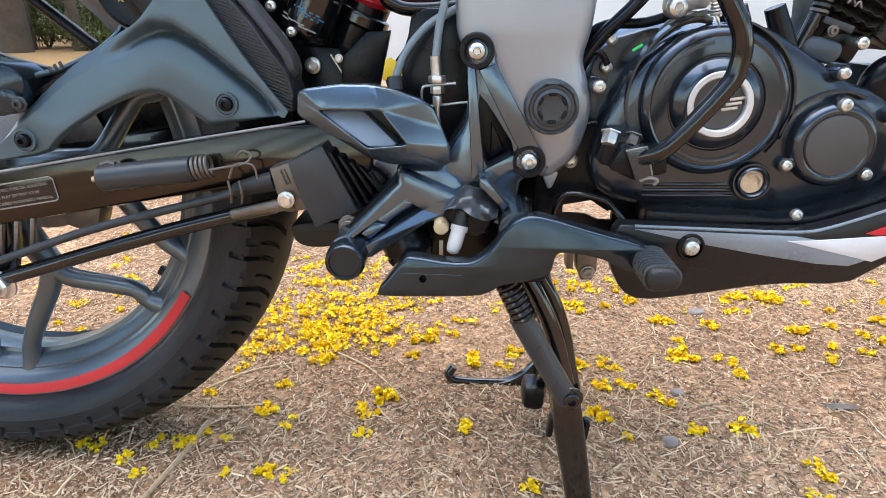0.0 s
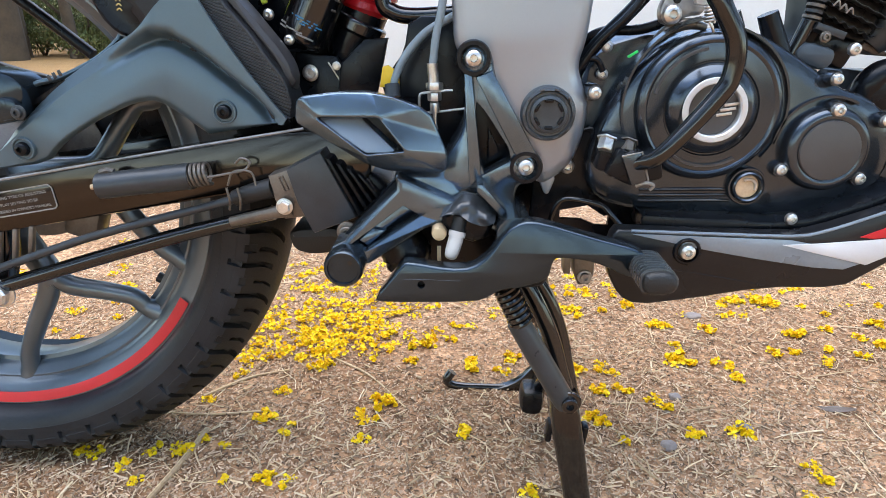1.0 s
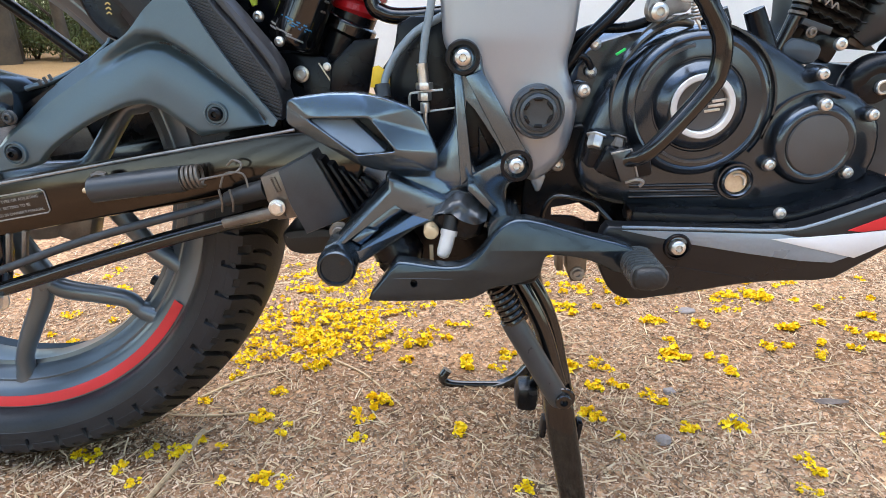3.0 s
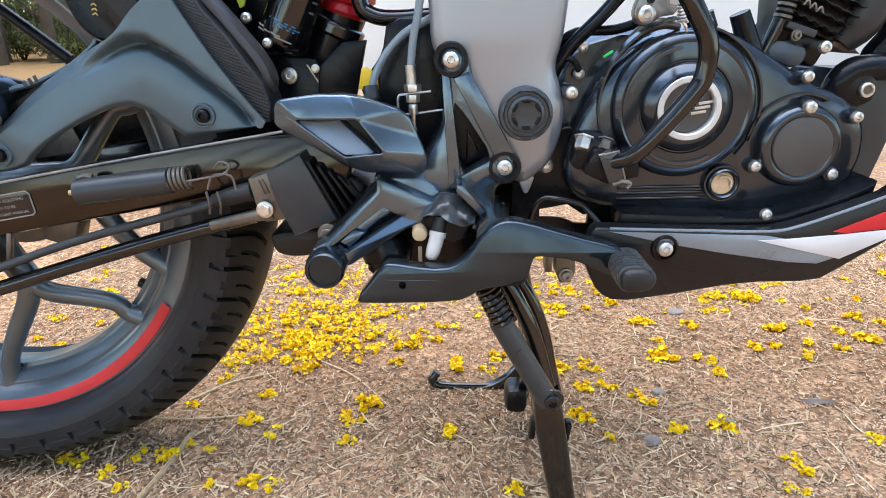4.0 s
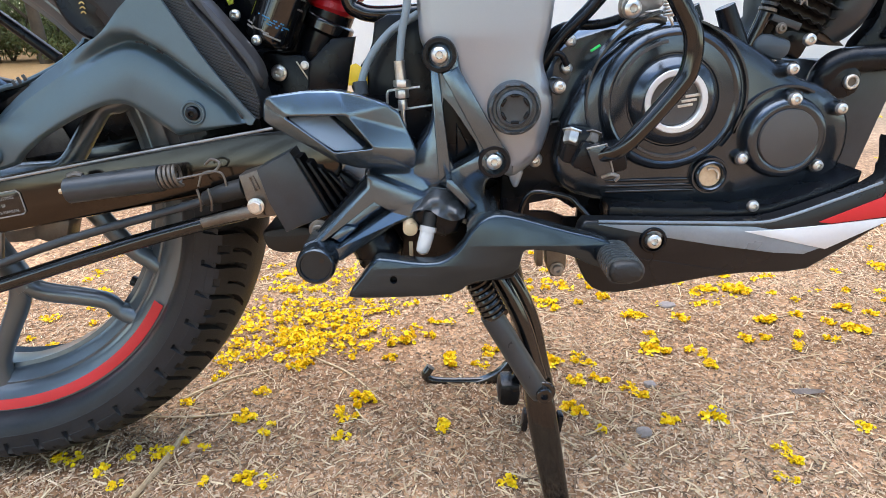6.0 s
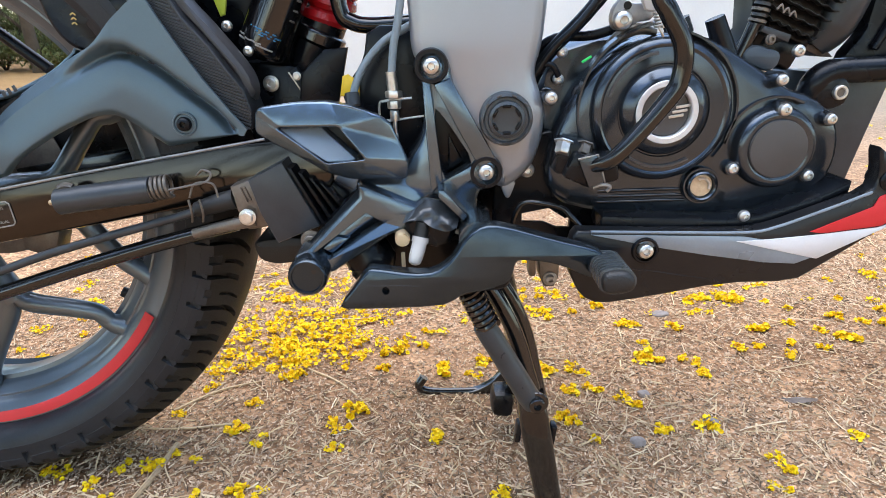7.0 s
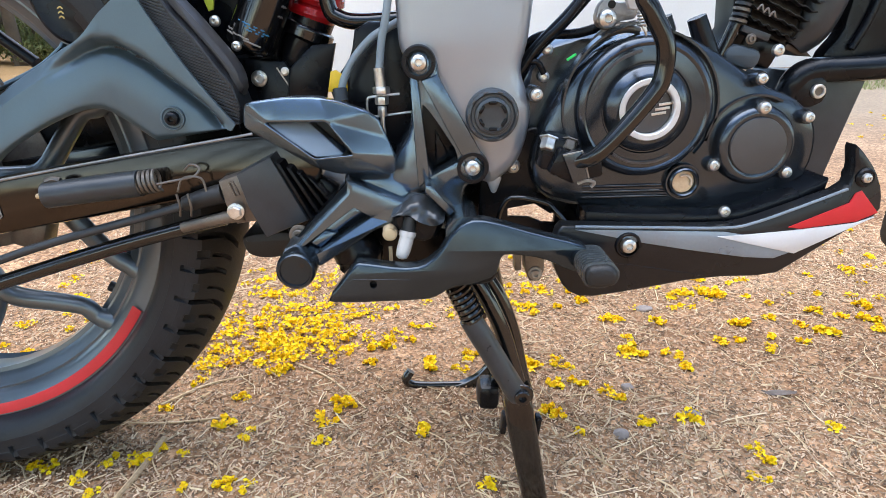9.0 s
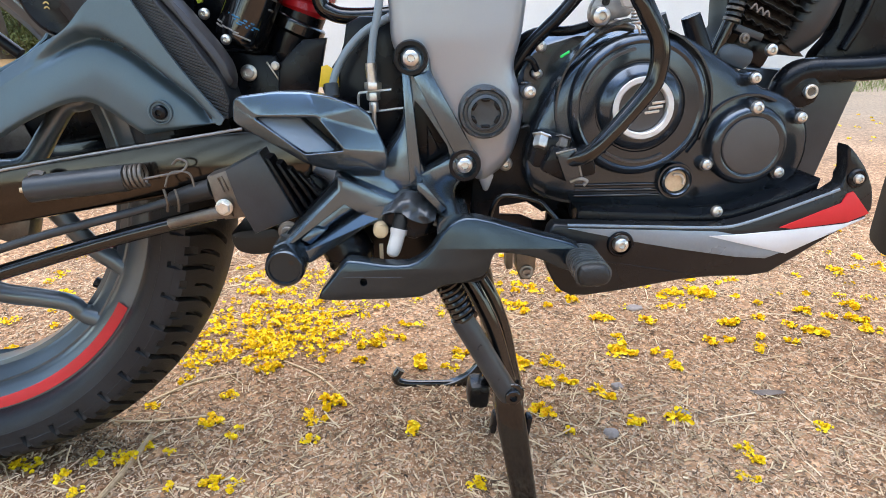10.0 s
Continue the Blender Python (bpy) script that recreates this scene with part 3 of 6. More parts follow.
pebble(0.381, -0.006, 0.010, 0.009, 0.006, 1)
pebble(0.490, 0.034, 0.011, 0.010, 0.006, 2)
pebble(0.425, 0.110, 0.009, 0.008, 0.005, 3)
pebble(0.535, 0.37, 0.015, 0.012, 0.005, 4)
leaf_bm = bmesh.new()
spine = [(-0.022, 0.0), (-0.012, 0.006), (0.0, 0.008), (0.013, 0.0055), (0.024, 0.0)]
rows_ = [[leaf_bm.verts.new((u, s * w, 0.006 - 0.0035 * abs(s) + 0.002 * math.sin(90 * u))) for s in (-1, 0, 1)] for u, w in spine]
for r0, r1 in zip(rows_, rows_[1:]):
    for k in range(2):
        leaf_bm.faces.new((r0[k], r1[k], r1[k + 1], r0[k + 1]))
dry_leaf = part("dry_leaf", leaf_bm, M_DRYLEAF)
dry_leaf.matrix_basis = pose(0.630, 0.080, lie(0.630, 0.080), 0, 0, -14)
tagged(dry_leaf, "curled grey-brown dry leaf on the earth", "leaf")


def leafy(centre, spread, count, size, seed, vs, fs):
    r_ = random.Random(seed)
    for _ in range(count):
        d = Vector((r_.gauss(0, 1), r_.gauss(0, 1), r_.gauss(0, 1)))
        d = d.normalized() * r_.random() ** 0.4
        c = Vector(centre) + Vector((d.x * spread[0], d.y * spread[1], d.z * spread[2]))
        m = Euler((r_.uniform(0, 6), r_.uniform(0, 6), r_.uniform(0, 6))).to_matrix()
        s = size * r_.uniform(0.5, 1.2)
        b = len(vs)
        vs.extend(tuple(c + m @ Vector(p)) for p in ((-s, 0, 0), (0, -s * 0.4, s * 0.1), (s, 0, 0), (0, s * 0.4, s * 0.1)))
        fs.extend([(b, b + 1, b + 2), (b, b + 2, b + 3)])


def tree(x, y, r, h, seed):
    r_ = random.Random(seed)
    root = tagged(new("tree"), "rough grey-brown tree trunk with a leafy crown", "tree", "trees in the distance")
    root.location = (x, y, 0)
    line = [(0, 0, -0.1), (r_.uniform(-.1, .1), 0, h * 0.3), (r_.uniform(-.2, .2), 0, h * 0.65), (r_.uniform(-.3, .3), 0, h)]
    bm = tube(line, [r * 1.3, r, r * 0.8, r * 0.5], 12, 6)
    for k in range(5):
        a, z = r_.uniform(0, 6.28), h * r_.uniform(0.45, 0.9)
        tube([(0, 0, z), (math.cos(a) * 0.7, math.sin(a) * 0.7, z + 0.6), (math.cos(a) * 1.5, math.sin(a) * 1.5, z + 1.3)], [r * 0.45, r * 0.3, r * 0.12], 7, 4, bm=bm)
    part("trunk", bm, M_BARK, root)
    vs, fs = [], []
    for k in range(16):
        leafy((r_.gauss(0, 1.2), r_.gauss(0, 1.2), h + r_.uniform(-0.9, 1.4)), (0.8, 0.8, 0.6), 130, 0.10, seed * 50 + k, vs, fs)
    crown = joined("crown", vs, fs, M_LEAF)
    crown.parent = root


def bush(x, y, w, h, seed):
    root = tagged(new("bush"), "leafy green bush at the edge of the clearing", "bush", "bushes in the distance")
    root.location = (x, y, 0)
    bm = bmesh.new()
    r_ = random.Random(seed)
    for k in range(5):
        a = r_.uniform(0, 6.28)
        tube([(0, 0, -0.02), (math.cos(a) * w * 0.2, math.sin(a) * w * 0.2, h * 0.5), (math.cos(a) * w * 0.45, math.sin(a) * w * 0.45, h * 0.9)], [0.02, 0.014, 0.005], 6, 4, bm=bm)
    part("stem", bm, M_BARK, root)
    vs, fs = [], []
    for k in range(12):
        leafy((r_.uniform(-w, w) * 0.5, r_.uniform(-w, w) * 0.3, h * r_.uniform(0.2, 0.85)), (w * 0.28, w * 0.25, h * 0.2), 620, 0.034, seed * 70 + k, vs, fs)
    crown = joined("crown", vs, fs, M_LEAF)
    crown.parent = root


for i, (x, y, r, h) in enumerate([(-6.25, 8.6, 0.17, 4.2), (-8.2, 9.5, 0.24, 4.4), (-5.3, 12.0, 0.2, 4.0), (-11, 12, 0.3, 5.0), (-3.6, 15, 0.25, 4.5), (-9.0, 15.5, 0.3, 4.6), (9.5, 14, 0.3, 4.5), (-6.55, 9.3, 0.10, 4.0), (-5.55, 9.0, 0.07, 3.6)]):
    tree(x, y, r, h, 5 + i)
for i, (x, y, w, h) in enumerate([(-7.3, 9.8, 1.4, 0.9), (-6.6, 9.9, 1.3, 1.0), (-5.0, 9.4, 1.2, 0.8), (-5.6, 9.6, 1.5, 1.0), (-4.4, 10.0, 1.5, 1.0), (-8.9, 10.5, 1.8, 1.3), (-6.2, 11.5, 2.0, 1.6), (-4.6, 12.5, 2.2, 1.7), (-3.2, 11.5, 1.8, 1.2), (-7.8, 13, 2.4, 1.9)]):
    bush(x, y, w, h, 30 + i)
vs, fs = [], []
rnd = random.Random(77)
for _ in range(9000):
    y = rnd.uniform(3.9, 6.1)
    x = 0.66 * y + 0.62 + rnd.uniform(0, 4.2)
    h, a, w = rnd.uniform(0.02, 0.06), rnd.uniform(0, 6.28), 0.006
    b = len(vs)
    vs += [(x - w * math.cos(a), y - w * math.sin(a), -0.01), (x + w * math.cos(a), y + w * math.sin(a), -0.01), (x + rnd.uniform(-.03, .03), y + rnd.uniform(-.03, .03), h)]
    fs.append((b, b + 1, b + 2))
tagged(joined("grass", vs, fs, M_GRASS), "strip of thin green grass on the earth", "grass", kind="stuff")
# unseen trees added round the camera close the clearing and darken the bike's reflections
grown = [o for o in scene.objects if o.name.startswith("tree") and o.parent is None]
for i in range(22):
    a = radians(-205 + 230 * i / 21)
    d = 6.5 + 1.5 * (i % 3)
    copy_thing(grown[i % len(grown)], pose(d * math.cos(a), d * math.sin(a) - 1.5, 0, 0, 0, 47 * i))
wall = part("wall_white", block((4.2, 6.3, 1.35), (11.6, 0.25, 2.9), 0.02), M_WALL)
tagged(wall, "plain white plastered wall beyond the clearing", "wall", kind="structure")

# ---- the motorcycle: x forwards, -y its right side ----
bike = tagged(new("motorcycle"), "black and grey motorcycle with red accents on its centre stand", "motorcycle")
HUB = Vector((-0.396, 0.003, 0.350))


# rear wheel
def tyre_mesh(centre, big, half, n=1560):
    """A tyre with slanting grooves and short sipes cut into its tread, and a ribbed sidewall."""
    q = big / 0.338
    prof = []
    for k in range(53):
        a = -1 + 2 * k / 52
        prof.append((half * 0.965 * a, big - 0.026 * q * abs(a) ** 2.3, True))
    side = [(half * 0.985, big - 0.030 * q), (half * 0.998, big - 0.034 * q), (half * 1.0, big - 0.038 * q), (half * 0.996, big - 0.0385 * q), (half * 0.996, big - 0.045 * q), (half * 0.985, big - 0.053 * q),
            (half * 0.978, big - 0.0535 * q), (half * 0.945, big - 0.061 * q), (half * 0.88, big - 0.067 * q), (half * 0.79, big - 0.071 * q), (half * 0.70, big - 0.073 * q), (half * 0.60, big - 0.074 * q)]
    prof = [(-w, r, False) for w, r in reversed(side)] + prof + [(w, r, False) for w, r in side]
    pitch = 2 * math.pi / 52
    vs = []
    for i in range(n):
        a = 2 * math.pi * i / n
        for w, r, tread in prof:
            u, sgn = abs(w) / half, (1 if w > 0 else -1)
            p = a / pitch + (0.5 if sgn > 0 else 0.0)
            k, p = int(p), p % 1.0
            wob = 0.06 * math.sin(1.7 * k + 2.0 * sgn)
            edge = 0.88 + 0.05 * (k % 2)
            if tread and p < 0.15 + wob * 0.4 and u > (0.30 if k % 2 else 0.52):
                r -= 0.0095 * q * min(1, (u - (0.30 if k % 2 else 0.52)) / 0.06)
            elif tread and 0.50 + wob < p < 0.59 + wob and 0.46 < u < 0.80:
                r -= 0.006 * q
            elif tread and u > edge and 0.42 < p < 0.66:
                r -= 0.004 * q
            elif not tread and u > 0.985 and r > big - 0.0395 * q and p < 0.15:
                r -= 0.004 * q
                w -= sgn * 0.004
            skew = -0.95 * pitch * (u - 0.7) - 0.16 * pitch * math.sin(5.0 * (u - 0.3)) if tread else -0.95 * pitch * 0.265 - 0.16 * pitch * math.sin(3.325)
            vs.append((centre.x + r * math.cos(a - skew), centre.y - w, centre.z + r * math.sin(a - skew)))
    m = len(prof)
    fs = [(i * m + j, i * m + j + 1, (i + 1) % n * m + j + 1, (i + 1) % n * m + j) for i in range(n) for j in range(m - 1)]
    me = bpy.data.meshes.new("tyre")
    me.from_pydata(vs, [], fs)
    me.materials.append(M_RUBBER)
    me.materials.append(M_TREAD)
    me.polygons.foreach_set("material_index", [1 if prof[j][2] and prof[j + 1][2] else 0 for i in range(n) for j in range(m - 1)])
    me.shade_smooth()
    me.set_sharp_from_angle(angle=radians(28))
    return me


def spoke(parent, hub, turn, q=1.0):
    """A cast spoke that forks on its way from the hub to the rim."""
    def at(r, a, y):
        a = radians(a + turn)
        return (hub.x + q * r * math.cos(a), hub.y + y, hub.z + q * r * math.sin(a))
    bm = tube([at(0.040, -60, -0.024), at(0.085, -60, -0.028), at(0.138, -60, -0.030)], [0.019, 0.016, 0.0150], 12, 4, flat=0.8)
    tube([at(0.122, -60, -0.030), at(0.144, -66.6, -0.031), at(0.175, -78.4, -0.030), at(0.207, -85.3, -0.028), at(0.229, -87.0, -0.026), at(0.240, -87.6, -0.024)], [0.011, 0.0118, 0.0110, 0.0100, 0.0110, 0.0150], 12, 5, bm=bm, flat=0.9)
    tube([at(0.122, -59, -0.030), at(0.147, -56.1, -0.031), at(0.181, -46.3, -0.030), at(0.206, -42.0, -0.029), at(0.222, -42.6, -0.027), at(0.240, -41.4, -0.024)], [0.011, 0.0112, 0.0104, 0.0100, 0.0100, 0.0150], 12, 5, bm=bm, flat=0.9)
    part("spoke", bm, M_RIM, parent)


def wheel(name, hub, big, half, angles, red, label):
    top = new(name)
    top.parent = bike
    tagged(top, label)
    t = new("tyre", tyre_mesh(hub, big, half))
    t.parent = top
    tagged(t, "black rubber tyre with a block tread")
    f = big * 0.7855
    ring = [(f - 0.030, -0.052), (f, -0.053), (f + 0.001, -0.047), (f - 0.034, -0.030), (f - 0.047, 0.0), (f - 0.046, 0.020), (f - 0.041, 0.0215), (f - 0.037, 0.029), (f - 0.0300, 0.0325), (f - 0.0285, 0.0345), (f - 0.0262, 0.0345), (f - 0.0235, 0.0385), (f - 0.0205, 0.0435),
            (f - 0.004, 0.0505), (f, 0.0510), (f + 0.001, 0.047), (f - 0.012, 0.040), (f - 0.024, 0.015), (f - 0.024, -0.015), (f - 0.012, -0.045), (f - 0.030, -0.052)]
    part("rim", lathe(ring, hub, 144), M_RIM, top, "gunmetal grey cast rim")
    if red:
        part("rim_stripe", lathe([(f - 0.0145, 0.0490), (f - 0.0085, 0.0512), (f - 0.0030, 0.0524)], hub, 80, red), M_RED, top, "red rim stripe")
    part("hub", lathe([(0, -0.05), (0.05, -0.05), (0.055, -0.02), (0.046, 0.02), (0.052, 0.045), (0.044, 0.058), (0.018, 0.062), (0, 0.062)], hub, 48), M_STEEL, top)
    for a in angles:
        spoke(top, hub, a, big / 0.338)
    return top


rear = wheel("rear_wheel", HUB, 0.338, 0.075, [0, 63.5, 190, 246, 303], (-150, -31.0), "rear wheel with bent grey spokes and a red stripe")
v = bmesh.new()
tube([(-0.186, 0.0, 0.2065), (-0.203, 0.0, 0.2155)], 0.0062, 10, 2, bm=v)
tube([(-0.201, 0.0, 0.2145), (-0.214, 0.0, 0.2205)], 0.0042, 10, 2, bm=v)
tube([(-0.211, 0.0, 0.2190), (-0.225, 0.0, 0.2260)], 0.0060, 10, 2, bm=v)
part("valve", v, M_RUBBER2, rear, "black rubber valve stem")
part("sprocket", lathe([(0.02, -0.075), (0.095, -0.075), (0.098, -0.068), (0.02, -0.068)], HUB, 60), M_STEEL, rear)
front = wheel("front_wheel", Vector((1.090, 0.0, 0.338)), 0.336, 0.058, [10 + 60 * k for k in range(6)], None, "front wheel with a brown dusty tyre")


# swingarm, its label, brake linkage
arm = part("swingarm", plate(soft([(-0.52, 0.332), (-0.318, 0.363), (-0.166, 0.388), (-0.017, 0.411), (0.020, 0.400), (0.045, 0.375), (0.029, 0.349), (-0.057, 0.355), (-0.079, 0.349), (-0.157, 0.337), (-0.332, 0.308), (-0.52, 0.277)], 1), -0.066, -0.09, 0.004), M_ARM, bike, "gloss black box-section swingarm")
# thin pale line laid on as the highlight of the top edge
part("weld_lip", tube([(-0.52, -0.089, 0.331), (-0.318, -0.089, 0.362), (-0.166, -0.089, 0.387), (-0.02, -0.089, 0.410)], 0.0014, 8, 4), M_ALLOY, arm)
part("far_arm", plate([(-0.52, 0.332), (-0.017, 0.411), (0.03, 0.37), (-0.157, 0.337), (-0.52, 0.277)], 0.09, 0.068, 0.004), M_GLOSS, arm)
part("pivot_tube", block((0.0, 0.0, 0.378), (0.05, 0.14, 0.045), 0.008), M_GLOSS, arm)


def slope(x, z0=0.363, x0=-0.318):
    return z0 + (x - x0) * 0.164


lb = bmesh.new()
q = [(-0.352, slope(-0.352) - 0.013), (-0.271, slope(-0.271) - 0.013), (-0.2675, slope(-0.271) - 0.0155), (-0.2655, slope(-0.267) - 0.0345), (-0.268, slope(-0.268) - 0.037), (-0.352, slope(-0.352) - 0.037)]
label_ob = part("label_plate", plate(q, -0.0895, -0.0908, 0.0004), M_GLOSS, arm, "small printed label with a white border")
for a, b in zip(q, q[1:]):
    tube([(a[0], -0.0909, a[1]), (b[0], -0.0909, b[1])], 0.0007, 6, 1, bm=lb, straight=True)
part("label_border", lb, M_INK, label_ob)


def words(text, x, y, z, size, tilt, material, parent, align="LEFT"):
    cu = bpy.data.curves.new("print", "FONT")
    cu.body, cu.size, cu.align_x, cu.extrude = text, size, align, 0.0001
    tmp = bpy.data.objects.new("tmp", cu)
    scene.collection.objects.link(tmp)
    me = bpy.data.meshes.new_from_object(tmp.evaluated_get(bpy.context.evaluated_depsgraph_get()))
    bpy.data.objects.remove(tmp)
    me.materials.append(material)
    ob = new("print", me)
    ob.matrix_basis = pose(x, y, z, 90, 0, 0) @ pose(0, 0, 0, 0, 0, tilt)
    ob.parent = parent
    return ob


for k, (text, x1) in enumerate((("FITTING TYRE OR ADJUSTING", -0.2735), ("BRAKE PLAY SETTING TO BE", -0.283), ("DESCRIBED IN OWNER'S MANUAL", -0.2705))):
    words(text, x1, -0.0912, slope(x1) - 0.0205 - 0.0066 * k, 0.0041, 9.3, M_INK, label_ob, "RIGHT")

link = new("brake_linkage")
link.parent = bike
tagged(link, "rear brake rod, cable and return spring along the swingarm")
part("rubber_sleeve", tube([(-0.209, -0.108, 0.3605), (-0.165, -0.108, 0.3655), (-0.122, -0.108, 0.3700)], 0.0122, 20, 4), M_SLEEVE, link, "grey rubber spring sleeve")
part("sleeve_clip", tube([(-0.207, -0.108, 0.3735), (-0.200, -0.108, 0.3755), (-0.194, -0.108, 0.374)], 0.003, 8, 3), M_STEEL, link)
part("spring_end", tube([(-0.218, -0.108, 0.3597), (-0.206, -0.108, 0.3607)], 0.0025, 8, 2), M_BRASS, link)
part("spring", coil((-0.124, -0.108, 0.370), (-0.105, -0.108, 0.3725), 0.0098, 0.0017, 4.5), M_STEEL, link)
part("spring_hook", tube([(-0.106, -0.117, 0.3705), (-0.09, -0.112, 0.3725), (-0.072, -0.110, 0.376), (-0.067, -0.108, 0.383), (-0.075, -0.106, 0.386), (-0.081, -0.106, 0.381)], 0.0012, 8, 5), M_STEEL, link)
part("brake_rod", tube([(-0.052, -0.100, 0.333), (-0.16, -0.099, 0.306), (-0.34, -0.097, 0.253), (-0.50, -0.095, 0.207)], 0.0075, 12, 4), M_GLOSS, link, "black brake rod")
part("brake_cable", tube([(-0.056, -0.104, 0.357), (-0.10, -0.103, 0.343), (-0.230, -0.101, 0.309), (-0.335, -0.1, 0.274), (-0.50, -0.095, 0.222)], 0.0042, 12, 5), M_SLEEVE, link, "thin black brake cable")
part("cable_end", tube([(-0.048, -0.106, 0.3585), (-0.066, -0.105, 0.354), (-0.086, -0.104, 0.348)], [0.0095, 0.009, 0.0075], 14, 4), M_RUBBER2, link, "black rubber cable end")
w = bmesh.new()
for dx in (0.0, 0.010):
    tube([(-0.088 + dx, -0.116, 0.361), (-0.086 + dx, -0.117, 0.349), (-0.089 + dx, -0.112, 0.339)], 0.0012, 7, 4, bm=w)
tube([(-0.088, -0.112, 0.362), (-0.082, -0.111, 0.3745), (-0.066, -0.110, 0.374), (-0.062, -0.111, 0.360)], 0.0011, 7, 4, bm=w)
part("wire_clip", w, M_STEEL, link)
part("rod_clevis", tube([(-0.030, -0.112, 0.339), (-0.06, -0.108, 0.333), (-0.092, -0.105, 0.325)], [0.0062, 0.0055, 0.005], 10, 3, flat=0.7), M_STEEL, link, "dark steel clevis")
# axle end and adjuster
ax = part("axle_plate", plate(soft([(-0.40, 0.345), (-0.335, 0.352), (-0.325, 0.30), (-0.345, 0.235), (-0.42, 0.225)], 1), -0.066, -0.084, 0.003), M_GLOSS, bike, "black axle adjuster plate")
bolt(ax, -0.338, -0.098, 0.2475, 0.012, "hex")
bolt(ax, -0.338, -0.106, 0.2475, 0.008, "flange")
for k in range(4):
    part("adjuster_rib", block((-0.352 + 0.017 * k, -0.088, 0.290 + 0.003 * k), (0.005, 0.006, 0.034), 0.0015, (0, 14, 0)), M_STEEL, ax)
part("caliper_body", block((-0.262, -0.05, 0.312), (0.035, 0.03, 0.038), 0.006, (0, 20, 0)), M_STEEL, bike)

# rear hugger
CREASE = [(-0.260, 0.434), (-0.205, 0.468), (-0.166, 0.489), (-0.150, 0.4945), (-0.132, 0.4930), (-0.1085, 0.4790), (-0.0860, 0.4600), (-0.0620, 0.4395), (-0.0465, 0.4210)]


def hug_depth(x, z, s, t):
    """The moulded side of the hugger: a swell along the wheel arch, and a soft crease below the raised upper face."""
    p, best, side = Vector((x, z)), 9.0, 1.0
    for a_, b_ in zip(CREASE, CREASE[1:]):
        a_, b_ = Vector(a_), Vector(b_)
        d = b_ - a_
        k = max(0.0, min(1.0, (p - a_).dot(d) / d.length_squared))
        q = a_ + d * k
        if (p - q).length < best:
            best, side = (p - q).length, (1.0 if d.x * (p.y - q.y) - d.y * (p.x - q.x) > 0 else -1.0)
    e = side * best
    lift = 1 / (1 + math.exp(-e / 0.0016))
    right = max(0.0, min(1.0, (x + 0.21) / 0.07))
    return -0.079 - 0.0170 * lift * right + 0.0100 * right * max(0.0, min(1.0, (-0.045 - x) / 0.012)) * math.exp(-((e + 0.0050) / 0.0042) ** 2) - 0.0045 * math.exp(-((e + 0.034) / 0.024) ** 2) + 0.005 * math.exp(-(t / 0.035) ** 2) + 0.010 * max(0.0, t - 0.75) / 0.25 * (1 - right)


hug = part("rear_hugger", shell([(-0.330, 0.369), (-0.275, 0.376), (-0.260, 0.391), (-0.241, 0.404), (-0.211, 0.420), (-0.179, 0.433), (-0.160, 0.435), (-0.147, 0.4285), (-0.123, 0.4100), (-0.1150, 0.4040), (-0.1120, 0.4032), (-0.1080, 0.4040), (-0.080, 0.4085), (-0.037, 0.4140)],
           [(-0.324, 0.387), (-0.290, 0.419), (-0.252, 0.451), (-0.193, 0.484), (-0.163, 0.496), (-0.138, 0.518), (-0.110, 0.540), (-0.098, 0.516), (-0.072, 0.472), (-0.046, 0.436), (-0.033, 0.420)], hug_depth, 0.004, 130, 60), M_HUGGER, bike, "satin slate grey plastic rear hugger", 60)
part("hugger_tunnel", shell([(-0.30, 0.42), (-0.22, 0.460), (-0.14, 0.470), (-0.06, 0.435)], [(-0.29, 0.43), (-0.21, 0.472), (-0.13, 0.485), (-0.05, 0.44)], lambda x, z, s, t: -0.07, 0.14, 20, 4), M_PLASTIC, hug)
for x, z in ((-0.291, 0.391), (-0.093, 0.425)):
    part("bolt_seat", lathe([(0.0112, 0.07), (0.0112, 0.0846), (0.0107, 0.0853), (0.0096, 0.0853), (0.0088, 0.0838), (0, 0.0838)], (x, 0, z), 32), M_HUGGER, hug)
    bolt(hug, x, -0.0842, z, 0.0062, "dome", M_PLASTIC)
BAND_Z = [0.4185, 0.4340, 0.4545, 0.4715, 0.4940, 0.5175, 0.5300, 0.5560]
BAND_R = [-0.0318, -0.0294, -0.0350, -0.0475, -0.0621, -0.0814, -0.0881, -0.1040]
BAND_L = [-0.0330, -0.0405, -0.0540, -0.0655, -0.0820, -0.1000, -0.1095, -0.1290]
band = part("carbon_band", slab([(x, z) for x, z in zip(BAND_R, BAND_Z)] + [(x - 0.016, z) for x, z in zip(BAND_L[::-1], BAND_Z[::-1])], [(0, -0.04), (0, -0.0845), (0.001, -0.0855)]), M_CARBON, hug, "ribbed black band")
# ribs coloured paler than the band, for the light they catch
for k in range(34):
    z = 0.4225 + 0.0037 * k
    x0 = float(np.interp(z + 0.003, BAND_Z, BAND_L)) - 0.013
    x1 = float(np.interp(z - 0.003, BAND_Z, BAND_R)) - 0.0008
    if x1 - x0 > 0.004:
        part("rib", tube([(x0, -0.0858, z + 0.20 * (x1 - x0)), (x1, -0.0858, z - 0.20 * (x1 - x0))], 0.00105, 6, 1, straight=True), M_SLEEVE, band)
